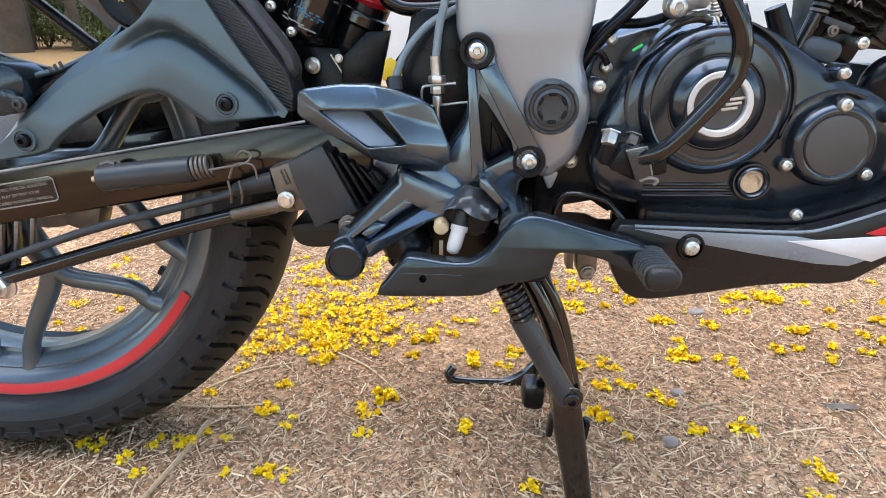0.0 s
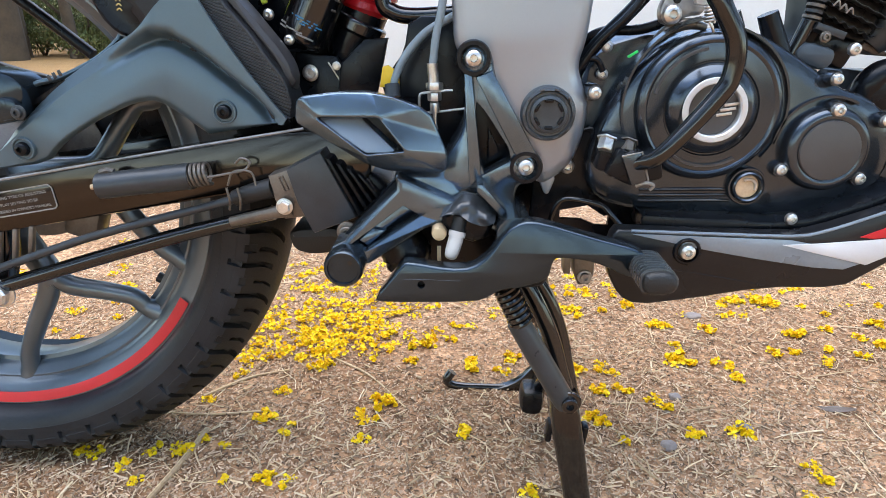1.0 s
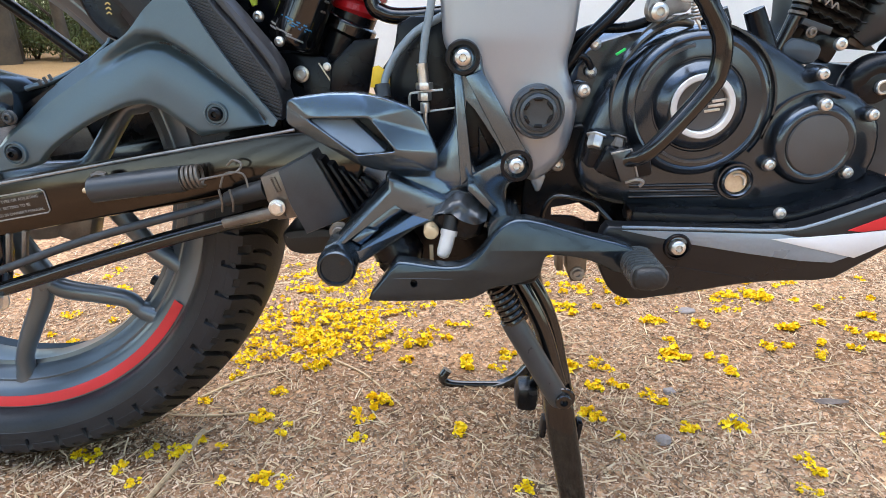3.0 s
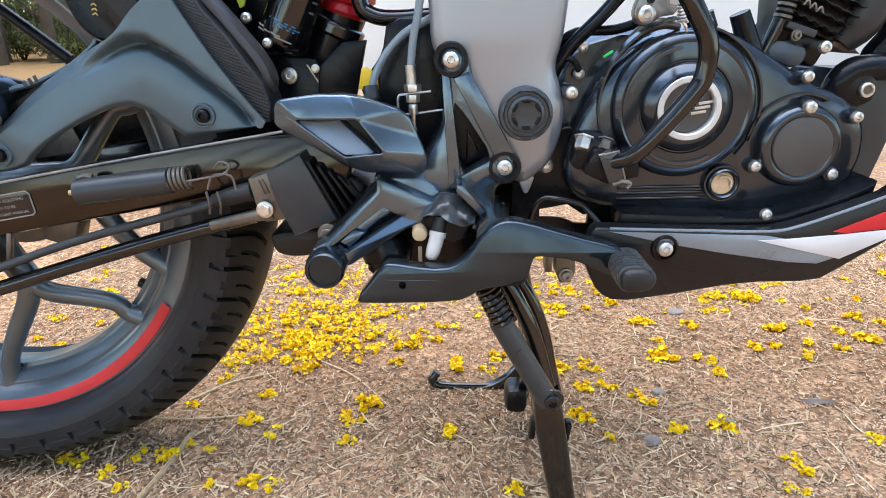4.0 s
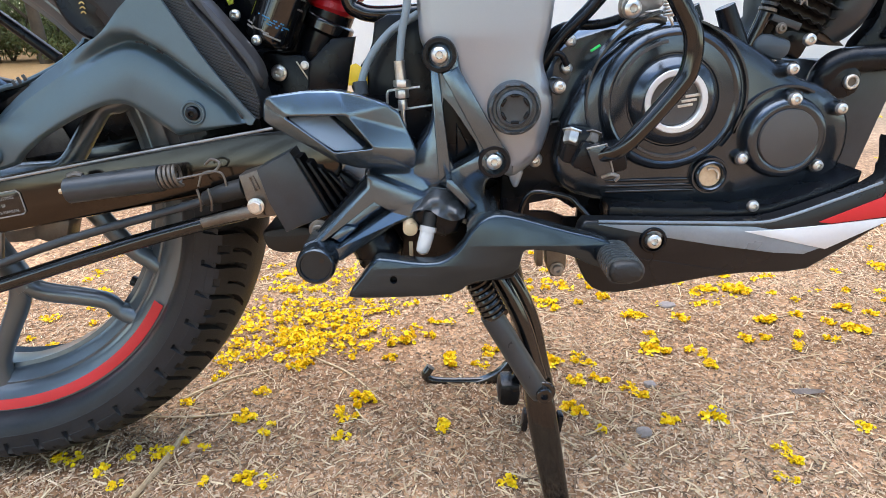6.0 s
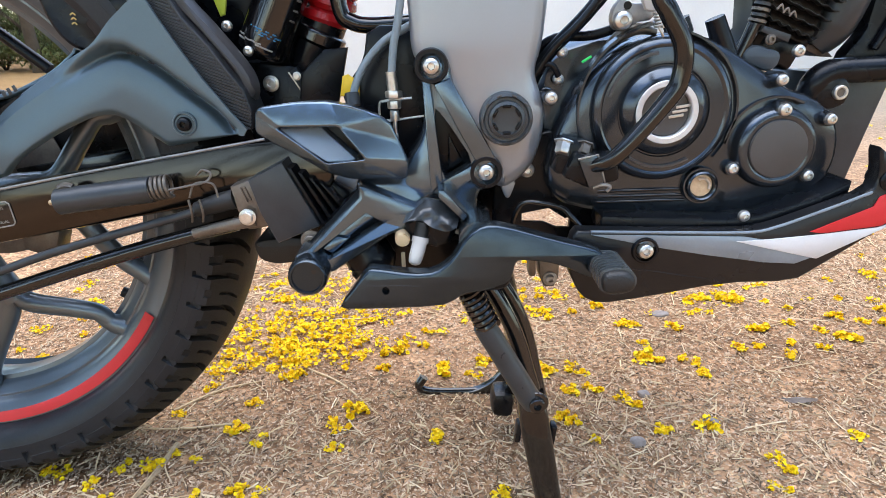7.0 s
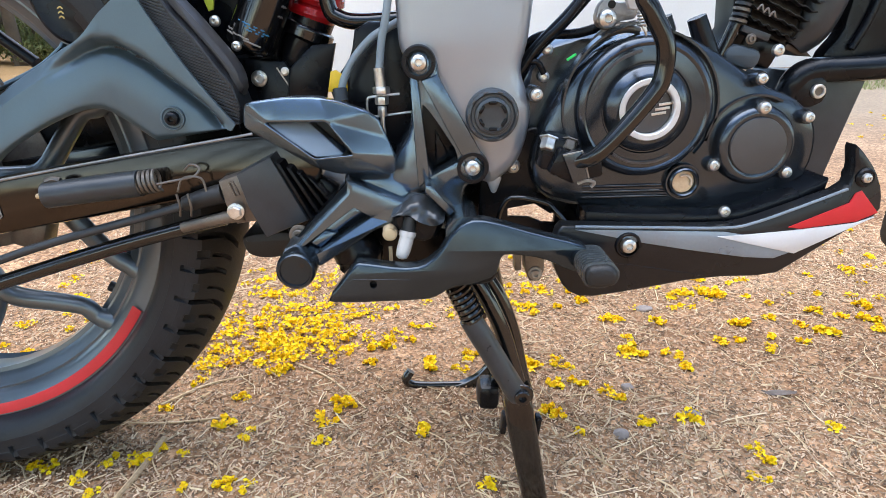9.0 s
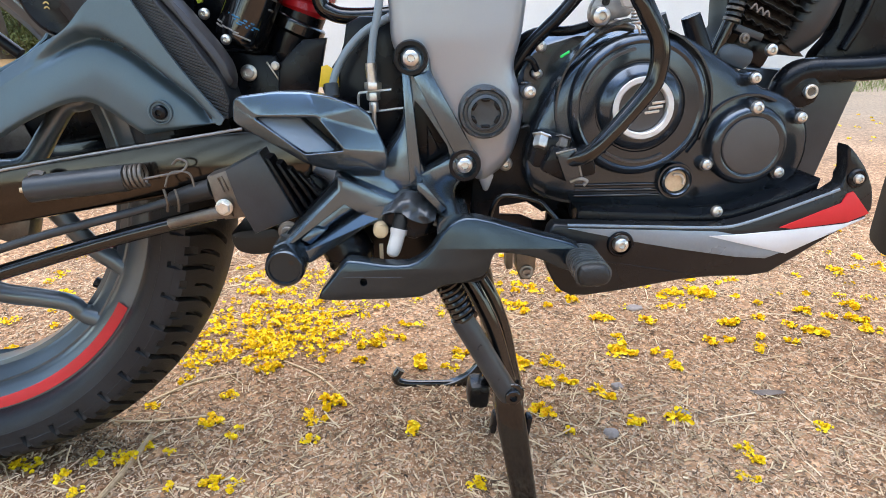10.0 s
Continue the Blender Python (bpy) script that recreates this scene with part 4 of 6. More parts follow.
part("side_shell", slab(soft([(-0.104, 0.556), (-0.0940, 0.5560), (-0.0790, 0.5311), (-0.0640, 0.5141), (-0.0530, 0.4994), (-0.0390, 0.4814), (-0.0300, 0.4660), (-0.0275, 0.4520), (-0.0316, 0.4400), (-0.0400, 0.4560), (-0.083, 0.513)], 1), [(0, -0.052), (0, -0.060), (0.003, -0.070), (0.009, -0.0735)]), M_SHELL, hug, "dark side shell")
# inner mudguard behind the hugger
mg = part("inner_mudguard", tube([(-0.288, -0.068, 0.412), (-0.287, -0.066, 0.440), (-0.279, -0.064, 0.449), (-0.255, -0.060, 0.455), (-0.222, -0.055, 0.470), (-0.200, -0.052, 0.486), (-0.196, -0.05, 0.492)], 0.0028, 10, 5, flat=1.3), M_HUGGER, bike, "grey inner mudguard edge")
part("mudguard_web", plate([(-0.292, 0.40), (-0.287, 0.440), (-0.279, 0.448), (-0.222, 0.468), (-0.196, 0.488), (-0.18, 0.475), (-0.24, 0.44)], -0.03, -0.06, 0.002), M_PLASTIC, mg)
for k in range(3):
    part("moulded_mark", block((-0.260 + 0.0055 * k, -0.0712, 0.4550 + 0.0022 * k), (0.0035, 0.001, 0.006), 0.0005, (0, -22, 0)), M_SLEEVE, mg)
part("chain_guard", plate(soft([(-0.34, 0.36), (-0.33, 0.43), (-0.24, 0.475), (-0.12, 0.47), (-0.04, 0.42), (-0.08, 0.385), (-0.2, 0.37)], 1), 0.095, 0.075, 0.003), M_PLASTIC, bike, "black chain guard on the far side")
lg = part("tail_bracket", plate(soft([(-0.345, 0.470), (-0.300, 0.4625), (-0.287, 0.4590), (-0.279, 0.4520), (-0.2775, 0.443), (-0.285, 0.4215), (-0.296, 0.4150), (-0.345, 0.410)], 1), -0.05, -0.086, 0.004), M_PEDAL, bike, "dark plastic chain guard end")
part("bracket_step", plate(soft([(-0.300, 0.4400), (-0.286, 0.4380), (-0.281, 0.4300), (-0.287, 0.4200), (-0.302, 0.4180)], 1), -0.08, -0.092, 0.002), M_PEDAL, lg)
bolt(lg, -0.279, -0.096, 0.4265, 0.005, "flange", M_SLEEVE)
# stays behind the wheel
part("stay", tube([(-0.42, 0.05, 0.58), (-0.342, 0.05, 0.520), (-0.282, 0.05, 0.470)], 0.0065, 10, 3), M_PLASTIC, bike, "black round stay")
part("lower_stay", tube([(-0.46, 0.05, 0.485), (-0.385, 0.05, 0.455), (-0.33, 0.05, 0.440)], 0.007, 10, 3), M_PLASTIC, bike)
# black plate added to hide the greyer tyre top behind it
tail = part("wheel_guard", slab(soft([(-0.232, 0.60), (-0.212, 0.530), (-0.202, 0.508), (-0.190, 0.495), (-0.176, 0.489), (-0.150, 0.505), (-0.112, 0.532), (-0.085, 0.60)], 1), [(0, 0.03), (0, -0.066), (0.003, -0.069), (0.009, -0.0695)], shift=lambda x, y, z: (x, y + 0.004 * math.sin(60 * (x + z)), z)), M_PLASTIC, bike, "black plate added over the top of the rear tyre")
for k in range(3):
    part("sidewall_mark", tube([(-0.1850, -0.0705, 0.514 + 0.004 * k), (-0.1825, -0.0705, 0.5155 + 0.004 * k), (-0.1805, -0.0705, 0.5135 + 0.004 * k)], 0.0006, 6, 3), M_GOLD, tail, "small gilt mark")

# rear shock absorber
shock = new("shock_absorber")
shock.parent = bike
tagged(shock, "monoshock with black reservoir and red coil spring")
S0, S1 = Vector((0.002, 0.015, 0.458)), Vector((0.073, 0.015, 0.605))


def on(t, side=0.0, y=0.0):
    d = (S1 - S0).normalized()
    return S0 + (S1 - S0) * t + Vector((d.z, 0, -d.x)) * side + Vector((0, y, 0))


part("air_box", plate(soft([(-0.150, 0.60), (-0.150, 0.535), (-0.115, 0.50), (-0.080, 0.455), (-0.040, 0.43), (0.0, 0.46), (0.015, 0.60)], 1), 0.08, 0.035, 0.004), M_PLASTIC, bike, "black air box behind the shock absorber")
part("eye_lug", block((0.010, 0.012, 0.470), (0.030, 0.03, 0.036), 0.006, (0, 28, 0)), M_PLASTIC, shock, "black lower shock eye")
part("damper_body", tube([on(0.0), on(0.06), on(0.20), on(0.40)], [0.015, 0.021, 0.023, 0.023], 28, 4), M_PLASTIC, shock, "gloss black damper body")
R0, R1 = Vector((-0.0345, -0.015, 0.481)), Vector((0.0125, -0.015, 0.577))
res = part("reservoir", tube([R0, R0.lerp(R1, 0.04), R0.lerp(R1, 0.12), R0.lerp(R1, 0.5), R0.lerp(R1, 0.94), R1], [0.018, 0.0235, 0.0248, 0.0248, 0.0248, 0.021], 36, 4), M_GLOSS, shock, "gloss black gas reservoir with blue print")
part("spring", coil(on(0.37), on(1.05), 0.0175, 0.0082, 7.4, 28), M_REDCOIL, shock, "red coil spring")
part("spring_seat", tube([on(0.22), on(0.24), on(0.30), on(0.315)], [0.023, 0.0275, 0.0275, 0.024], 32, 4), M_GLOSS, shock)
d_ = (R1 - R0).normalized()
e_ = Vector((d_.z, 0, -d_.x))


def band_mark(up, lo, hi, r, m, wob=0.0):
    """A line of print laid round the front of the reservoir."""
    pts_ = []
    for k in range(5):
        q = lo + (hi - lo) * k / 4
        pts_.append(R0 + d_ * (up + wob * (k % 2)) + e_ * 0.0248 * math.sin(radians(q)) + Vector((0, -0.0249 * math.cos(radians(q)), 0)))
    part("print", tube(pts_, r, 6, 3, flat=0.5), m, res)


for up, words in ((0.0262, ((-46, -40), (-36, -12), (-8, 4), (8, 20))), (0.0236, ((-28, -20), (-17, 2), (5, 12), (15, 34))), (0.0212, ((-20, -4), (0, 10), (14, 22)))):
    for lo, hi in words:
        band_mark(up, lo + 14, hi + 10, 0.0007, M_BLUEINK, 0.0005)
band_mark(0.0150, -66, -40, 0.0009, M_INK, 0.0006)
band_mark(0.0118, -62, -34, 0.0009, M_INK)
band_mark(0.0135, -36, 6, 0.0008, M_INK, -0.0006)
band_mark(0.0112, -6, 34, 0.0009, M_INK)
for k in range(4):
    band_mark(0.052 + 0.007 * k, -46, -30, 0.0010, M_INK, 0.001)
for k in range(3):
    band_mark(0.044 + 0.010 * k, 48, 62, 0.0009, M_STEEL, 0.001)
bolt(shock, -0.0385, -0.040, 0.4865, 0.0046, "dome")
mount = part("shock_mount", plate([(-0.050, 0.476), (0.0, 0.470), (0.034, 0.41), (0.02, 0.38), (-0.05, 0.39), (-0.058, 0.43)], 0.05, -0.012, 0.003), M_PLASTIC, bike, "black shock mount plate")
bolt(mount, -0.0265, -0.014, 0.4540, 0.0060, "flange")
bolt(mount, 0.0012, -0.02, 0.461, 0.0034, "hex")
part("mount_edge", tube([(-0.008, -0.0145, 0.4645), (0.012, -0.0145, 0.4310)], 0.0008, 6, 2), M_CHROME, mount)
part("splash_panel", plate([(0.0, 0.425), (0.004, 0.462), (0.012, 0.470), (0.0295, 0.4855), (0.0530, 0.4870), (0.0505, 0.477), (0.0395, 0.43)], -0.008, -0.018, 0.002), M_PLASTIC, bike, "thin black splash panel")
bolt(bike, -0.0590, -0.03, 0.5095, 0.0050, "dome")
part("tag", plate([(-0.0785, 0.535), (-0.066, 0.535), (-0.0690, 0.5205), (-0.0735, 0.5190)], 0.004, 0.0, 0.0006), M_LIME, bike, "lime yellow tag")
part("frame_tube", tube([(0.046, -0.03, 0.58), (0.050, -0.03, 0.524), (0.060, -0.03, 0.511), (0.082, -0.03, 0.507), (0.13, -0.03, 0.51)], 0.0078, 14, 6), M_GLOSS, bike, "gloss black frame tube")

# frame casting, grey panel and heel guard
part("dark_panel", plate(soft([(0.0775, 0.507), (0.13, 0.507), (0.15, 0.41), (0.125, 0.36), (0.08, 0.39), (0.048, 0.438), (0.0595, 0.460), (0.0720, 0.476)], 1), 0.02, -0.055, 0.003), M_PLASTIC, bike, "matte black inner panel")
part("frame_panel", slab(soft([(0.112, 0.60), (0.118, 0.513), (0.119, 0.482), (0.130, 0.470), (0.150, 0.44), (0.166, 0.40), (0.188, 0.366), (0.200, 0.3605), (0.2075, 0.3640), (0.2200, 0.374), (0.2275, 0.384), (0.234, 0.403), (0.238, 0.430), (0.233, 0.445), (0.226, 0.465), (0.233, 0.488), (0.236, 0.515), (0.245, 0.60)], 2),
               [(0, -0.05), (0, -0.098), (0.002, -0.103), (0.006, -0.1065), (0.012, -0.1085)]), M_FRAME, bike, "satin grey aluminium frame panel", 50)
part("panel_tip", plate(soft([(0.1960, 0.3680), (0.2015, 0.3520), (0.2045, 0.3505), (0.2070, 0.3520), (0.2130, 0.3690)], 1), -0.085, -0.1005, 0.002), M_FRAME, bike, "grey lower tip of the frame panel")
# dark backing added so that no ground shows past the casting
part("pivot_plate", plate([(0.150, 0.300), (0.2045, 0.300), (0.2045, 0.352), (0.215, 0.385), (0.160, 0.390)], 0.03, -0.042, 0.002), M_PLASTIC, bike, "black backing plate added behind the casting")
CAP = (0.2005, 0, 0.4265)
cap = part("pivot_cap", lathe([(0.0235, 0.09), (0.0235, 0.117), (0.0225, 0.1205), (0.0200, 0.1215), (0.0188, 0.1195), (0.0165, 0.1195), (0.0157, 0.1225), (0.0132, 0.1235), (0.0124, 0.1205), (0, 0.1200)], CAP, 56), M_CAP, bike, "round black swingarm pivot cap")
for k in range(6):
    a = radians(60 * k + 30)
    part("cap_tooth", block((0.2005 + 0.0116 * math.cos(a), -0.1215, 0.4265 + 0.0116 * math.sin(a)), (0.0032, 0.003, 0.0075), 0.001, (0, -60 * k - 30, 0)), M_PLASTIC, cap)
for k in range(10):
    a = radians(36 * k)
    part("cap_ridge", block((0.2005 + 0.0212 * math.cos(a), -0.1215, 0.4265 + 0.0212 * math.sin(a)), (0.0016, 0.002, 0.0045), 0.0005, (0, -36 * k, 0)), M_ENGINE_GREY, cap)
cast = part("frame_casting", slab(soft([(0.122, 0.473), (0.129, 0.486), (0.143, 0.487), (0.152, 0.476), (0.154, 0.460), (0.163, 0.437), (0.184, 0.396), (0.197, 0.388), (0.1975, 0.376), (0.190, 0.3665), (0.1765, 0.3625), (0.1738, 0.350), (0.1742, 0.322), (0.160, 0.318), (0.135, 0.330), (0.118, 0.338), (0.105, 0.362), (0.108, 0.380), (0.115, 0.395), (0.126, 0.412), (0.130, 0.440), (0.129, 0.460)], 2),
       [(0, -0.06), (0, -0.112), (0.0012, -0.1165), (0.004, -0.119)], [soft([(0.137, 0.439), (0.147, 0.427), (0.1715, 0.389), (0.160, 0.379), (0.144, 0.372)], 1)]), M_GUARD, bike, "satin black frame casting", 45)
hole = part("casting_web", plate([(0.134, 0.443), (0.176, 0.389), (0.141, 0.367)], -0.06, -0.094, 0.002), M_PLASTIC, cast)
part("web_rib", plate([(0.150, 0.412), (0.162, 0.389), (0.149, 0.382)], -0.09, -0.102, 0.002), M_PLASTIC, hole)
for nm, pts_ in (("strut", [(0.1375, 0.458), (0.1520, 0.463), (0.1915, 0.392), (0.1765, 0.3845)]), ("left_rib", [(0.1275, 0.462), (0.1345, 0.463), (0.1440, 0.372), (0.1330, 0.362)]), ("lower_rib", [(0.1430, 0.3730), (0.1720, 0.3885), (0.1770, 0.3790), (0.1510, 0.3600)])):
    part(nm, plate(pts_, -0.10, -0.1222, 0.0022), M_GUARD, cast)
for x, z in ((0.136, 0.473), (0.1825, 0.3805)):
    part("boss", lathe([(0.0150, 0.09), (0.0150, 0.1205), (0.0140, 0.1230), (0.0110, 0.1230), (0.0100, 0.1180), (0, 0.1180)], (x, 0, z), 40), M_PLASTIC, cast)
    bolt(cast, x, -0.118, z, 0.0070, "dome")
HEEL_EDGE = [(-0.008, -0.142, 0.4450), (0.024, -0.144, 0.4490), (0.050, -0.1465, 0.4490), (0.070, -0.146, 0.4440), (0.092, -0.142, 0.4360), (0.101, -0.138, 0.4290), (0.108, -0.136, 0.4120), (0.1145, -0.136, 0.3950),
             (0.1140, -0.134, 0.3810), (0.108, -0.134, 0.3780), (0.063, -0.138, 0.3810), (0.045, -0.140, 0.3870), (0.021, -0.140, 0.4020), (-0.011, -0.140, 0.4210), (-0.0145, -0.138, 0.4250), (-0.0130, -0.138, 0.4410)]
HEEL_WINDOW = [(0.006, -0.1475, 0.4280), (0.058, -0.1530, 0.4285), (0.079, -0.1550, 0.4010), (0.046, -0.1510, 0.3975)]
hg = bmesh.new()
oe = [hg.verts.new(p) for p in HEEL_EDGE]
ob_ = [hg.verts.new((x + (0.003 if x < 0.05 else -0.003), -0.116, z - 0.002 * (1 if z > 0.41 else -1))) for x, y, z in HEEL_EDGE]
we = [hg.verts.new(p) for p in HEEL_WINDOW]
wb = [hg.verts.new((x, -0.119, z)) for x, y, z in HEEL_WINDOW]
for f in ([15, 0, "a"], [0, 1, "a"], [1, 2, "b", "a"], [2, 3, 4, "b"], [4, 5, 6, "b"], [6, 7, "c", "b"], [7, 8, 9, "c"], [9, 10, "c"], [10, 11, "d", "c"], [11, 12, "d"], [12, 13, "a", "d"], [13, 14, 15, "a"]):
    hg.faces.new([oe[i] if isinstance(i, int) else we["abcd".index(i)] for i in f])
for i in range(16):
    hg.faces.new((oe[i], oe[i - 1], ob_[i - 1], ob_[i]))
for i in range(4):
    hg.faces.new((we[i - 1], we[i], wb[i], wb[i - 1]))
for f in ([15, 0, 1, 2, "b", "a"], [2, 3, 4, 5, 6, 7, "c", "b"], [7, 8, 9, 10, 11, "d", "c"], [11, 12, 13, 14, 15, "a", "d"]):
    hg.faces.new([ob_[i] if isinstance(i, int) else wb["abcd".index(i)] for i in reversed(f)])
bmesh.ops.recalc_face_normals(hg, faces=hg.faces)
bmesh.ops.bevel(hg, geom=[e for e in hg.edges if min(v_.co.y for v_ in e.verts) < -0.125], offset=0.0062, segments=6, affect="EDGES", profile=0.5, clamp_overlap=True)
heel = part("heel_guard", hg, M_GUARD, bike, "satin black faceted heel guard", 60)
hb = bmesh.new()
vsx = [hb.verts.new(p) for p in ((0.004, -0.1415, 0.4265), (0.041, -0.1360, 0.4265), (0.071, -0.1440, 0.3985), (0.046, -0.1475, 0.3985), (0.006, -0.120, 0.4265), (0.041, -0.120, 0.427), (0.071, -0.120, 0.3985), (0.046, -0.120, 0.3985))]
for f in ((0, 1, 2, 3), (0, 4, 5, 1), (1, 5, 6, 2), (2, 6, 7, 3), (3, 7, 4, 0), (4, 7, 6, 5)):
    hb.faces.new([vsx[i] for i in f])
bmesh.ops.bevel(hb, geom=hb.edges[:], offset=0.0008, segments=2, affect="EDGES")
part("inner_face", hb, M_SKYFACE, heel, "recessed face, painted pale for the sky it reflects")
part("window_back", plate([(0.003, 0.430), (0.056, 0.430), (0.080, 0.402), (0.077, 0.396), (0.045, 0.396)], -0.112, -0.121, 0.001), M_PLASTIC, heel)

# footrest bracket
rest = part("footrest_bracket", slab(soft([(0.066, 0.374), (0.070, 0.378), (0.10, 0.384), (0.125, 0.372), (0.150, 0.345), (0.150, 0.325), (0.120, 0.325), (0.108, 0.331), (0.092, 0.323), (0.038, 0.299), (0.012, 0.308), (0.020, 0.318), (0.062, 0.345), (0.068, 0.356)], 1),
       [(0, -0.08), (0, -0.112), (0.0015, -0.116), (0.005, -0.118)], [soft([(0.082, 0.3425), (0.0885, 0.335), (0.046, 0.3095), (0.038, 0.313)], 1)],
       shift=lambda x, y, z: (x, y - 0.030 * max(0, (0.09 - x) / 0.07), z)), M_GUARD, bike, "satin black footrest bracket", 40)
part("bracket_back", plate([(0.020, 0.322), (0.070, 0.372), (0.115, 0.350), (0.095, 0.325), (0.045, 0.300)], -0.085, -0.112, 0.002, shift=lambda x, y, z: (x, y - 0.030 * max(0, (0.09 - x) / 0.07), z)), M_PLASTIC, rest)
part("fork_plate", slab([(0.0705, 0.377), (0.078, 0.3745), (0.120, 0.354), (0.117, 0.338), (0.106, 0.333), (0.093, 0.3275), (0.046, 0.302), (0.030, 0.300), (0.012, 0.314), (0.016, 0.322), (0.026, 0.3255), (0.0695, 0.366)],
     [(0, -0.10), (0, -0.1330), (0.0012, -0.1352), (0.0035, -0.1362)], [[(0.0755, 0.3510), (0.0890, 0.3405), (0.0430, 0.3150), (0.0310, 0.3215)]],
     shift=lambda x, y, z: (x, y - 0.030 * max(0, (0.09 - x) / 0.07), z)), M_GUARD, rest, "flat forked bracket plate", 20)
part("pivot_web", plate(soft([(0.055, 0.300), (0.060, 0.342), (0.10, 0.352), (0.162, 0.348), (0.166, 0.290), (0.150, 0.268), (0.072, 0.266)], 1), -0.05, -0.085, 0.003), M_PLASTIC, rest)
part("hole_face", plate([(0.036, 0.322), (0.048, 0.331), (0.059, 0.3275), (0.044, 0.3155)], -0.10, -0.1255, 0.001, shift=lambda x, y, z: (x, y - 0.030 * max(0, (0.09 - x) / 0.07) + 0.4 * max(0, z - 0.325), z)), M_GUARD, rest)
part("footrest", lathe([(0.0168, 0.12), (0.0172, 0.172), (0.0164, 0.178), (0.0146, 0.180), (0.0132, 0.180), (0.0126, 0.1778), (0, 0.1778)], (0.0265, 0, 0.3065), 44), M_PEDAL, rest, "round black footrest end")
part("vent", lathe([(0.0022, 0.17), (0.0022, 0.1781), (0, 0.1781)], (0.0325, 0, 0.3115), 12), M_GLOSS, rest)
part("peg_underside", tube([(0.060, -0.115, 0.318), (0.075, -0.115, 0.298), (0.07, -0.115, 0.28)], [0.02, 0.024, 0.016], 14, 4), M_PLASTIC, rest)

# linkage cover beside the tyre
cov = part("linkage_cover", plate([(-0.031, 0.378), (0.001, 0.394), (0.030, 0.334), (-0.010, 0.3185), (-0.023, 0.347)], -0.085, -0.12, 0.0015), M_SLEEVE, bike, "flat matte black linkage cover")
sb = part("slotted_bracket", plate([(-0.050, 0.371), (-0.025, 0.379), (-0.012, 0.36), (-0.016, 0.333), (-0.038, 0.330), (-0.046, 0.349)], -0.085, -0.113, 0.002, ), M_STEEL, bike, "dark steel slotted bracket")
for dx in (0.0, 0.010):
    part("slot", tube([(-0.040 + dx, -0.1135, 0.370 + dx * 0.3), (-0.0365 + dx, -0.1135, 0.371 + dx * 0.3), (-0.032 + dx, -0.1135, 0.3585 + dx * 0.3), (-0.0355 + dx, -0.1135, 0.357 + dx * 0.3), (-0.040 + dx, -0.1135, 0.370 + dx * 0.3)], 0.0011, 6, 1, straight=True), M_CHROME if dx else M_STEEL, sb)
bolt(sb, -0.0355, -0.118, 0.344, 0.0062, "hex")
for k in range(4):
    part("cooling_rib", plate([(0.004 + 0.008 * k, 0.388 - 0.006 * k), (0.008 + 0.008 * k, 0.387 - 0.006 * k), (0.036 + 0.006 * k, 0.332 + 0.003 * k), (0.032 + 0.006 * k, 0.331 + 0.003 * k)], -0.07, -0.116 + 0.006 * k, 0.001), M_PLASTIC, cov)
part("link_body", plate(soft([(0.0, 0.39), (0.05, 0.36), (0.062, 0.340), (0.035, 0.32), (0.01, 0.31), (-0.01, 0.33)], 1), 0.05, -0.08, 0.006), M_PLASTIC, cov)
bolt(cov, 0.0215, -0.122, 0.3215, 0.007, "flange", M_STEEL)
part("rubber_flap", plate(soft([(-0.052, 0.292), (-0.050, 0.302), (-0.009, 0.306), (0.014, 0.30), (0.001, 0.278), (-0.029, 0.274), (-0.047, 0.279)], 2), 0.02, -0.06, 0.006), M_RUBBER2, bike, "black rubber splash flap")

# cables and adjuster by the dark panel
part("cable_sheath", tube([(0.118, -0.1, 0.57), (0.109, -0.1, 0.513), (0.104, -0.1, 0.491), (0.1005, -0.1, 0.464)], 0.0035, 14, 5), M_CABLE, bike, "grey cable sheath")
part("curved_sheath", tube([(0.135, -0.085, 0.515), (0.114, -0.08, 0.504), (0.094, -0.08, 0.493), (0.076, -0.08, 0.474), (0.066, -0.08, 0.455), (0.063, -0.08, 0.440)], 0.0036, 14, 5), M_CABLE, bike, "curved grey hose")
part("sheath_foot", tube([(0.063, -0.085, 0.449), (0.064, -0.088, 0.438)], 0.0068, 14, 2), M_SLEEVE, bike)
part("tape", plate([(0.0520, 0.4625), (0.0570, 0.4640), (0.0672, 0.4570), (0.0672, 0.4440), (0.0486, 0.4440)], -0.056, -0.0600, 0.0006), M_TAPE, bike, "yellow tape")
adj = part("cable_adjuster", tube([(0.1005, -0.1, 0.468), (0.1015, -0.1, 0.4495)], 0.0048, 14, 2), M_CHROME, bike, "zinc plated cable adjuster")
for z, r, h in ((0.4485, 0.0078, 0.006), (0.4395, 0.0062, 0.007), (0.4300, 0.0042, 0.009), (0.421, 0.0020, 0.014), (0.411, 0.0027, 0.006)):
    nb = lathe([(0, -h / 2), (r * 0.94, -h / 2), (r, -h / 2 + 0.001), (r, h / 2 - 0.001), (r * 0.94, h / 2), (0, h / 2)], (0, 0, 0), 6 if r > 0.006 else 14)
    bmesh.ops.transform(nb, matrix=pose(0.102, -0.1, z, 90, 0, 0), verts=nb.verts)
    part("nut", nb, M_CHROME, adj)
part("wire", tube([(0.088, -0.095, 0.428), (0.0885, -0.095, 0.440), (0.094, -0.095, 0.4425), (0.118, -0.095, 0.4445)], 0.0012, 7, 4), M_CHROME, adj)
part("wire", tube([(0.092, -0.09, 0.424), (0.105, -0.09, 0.425), (0.135, -0.09, 0.4285)], 0.0011, 7, 3), M_CHROME, adj)

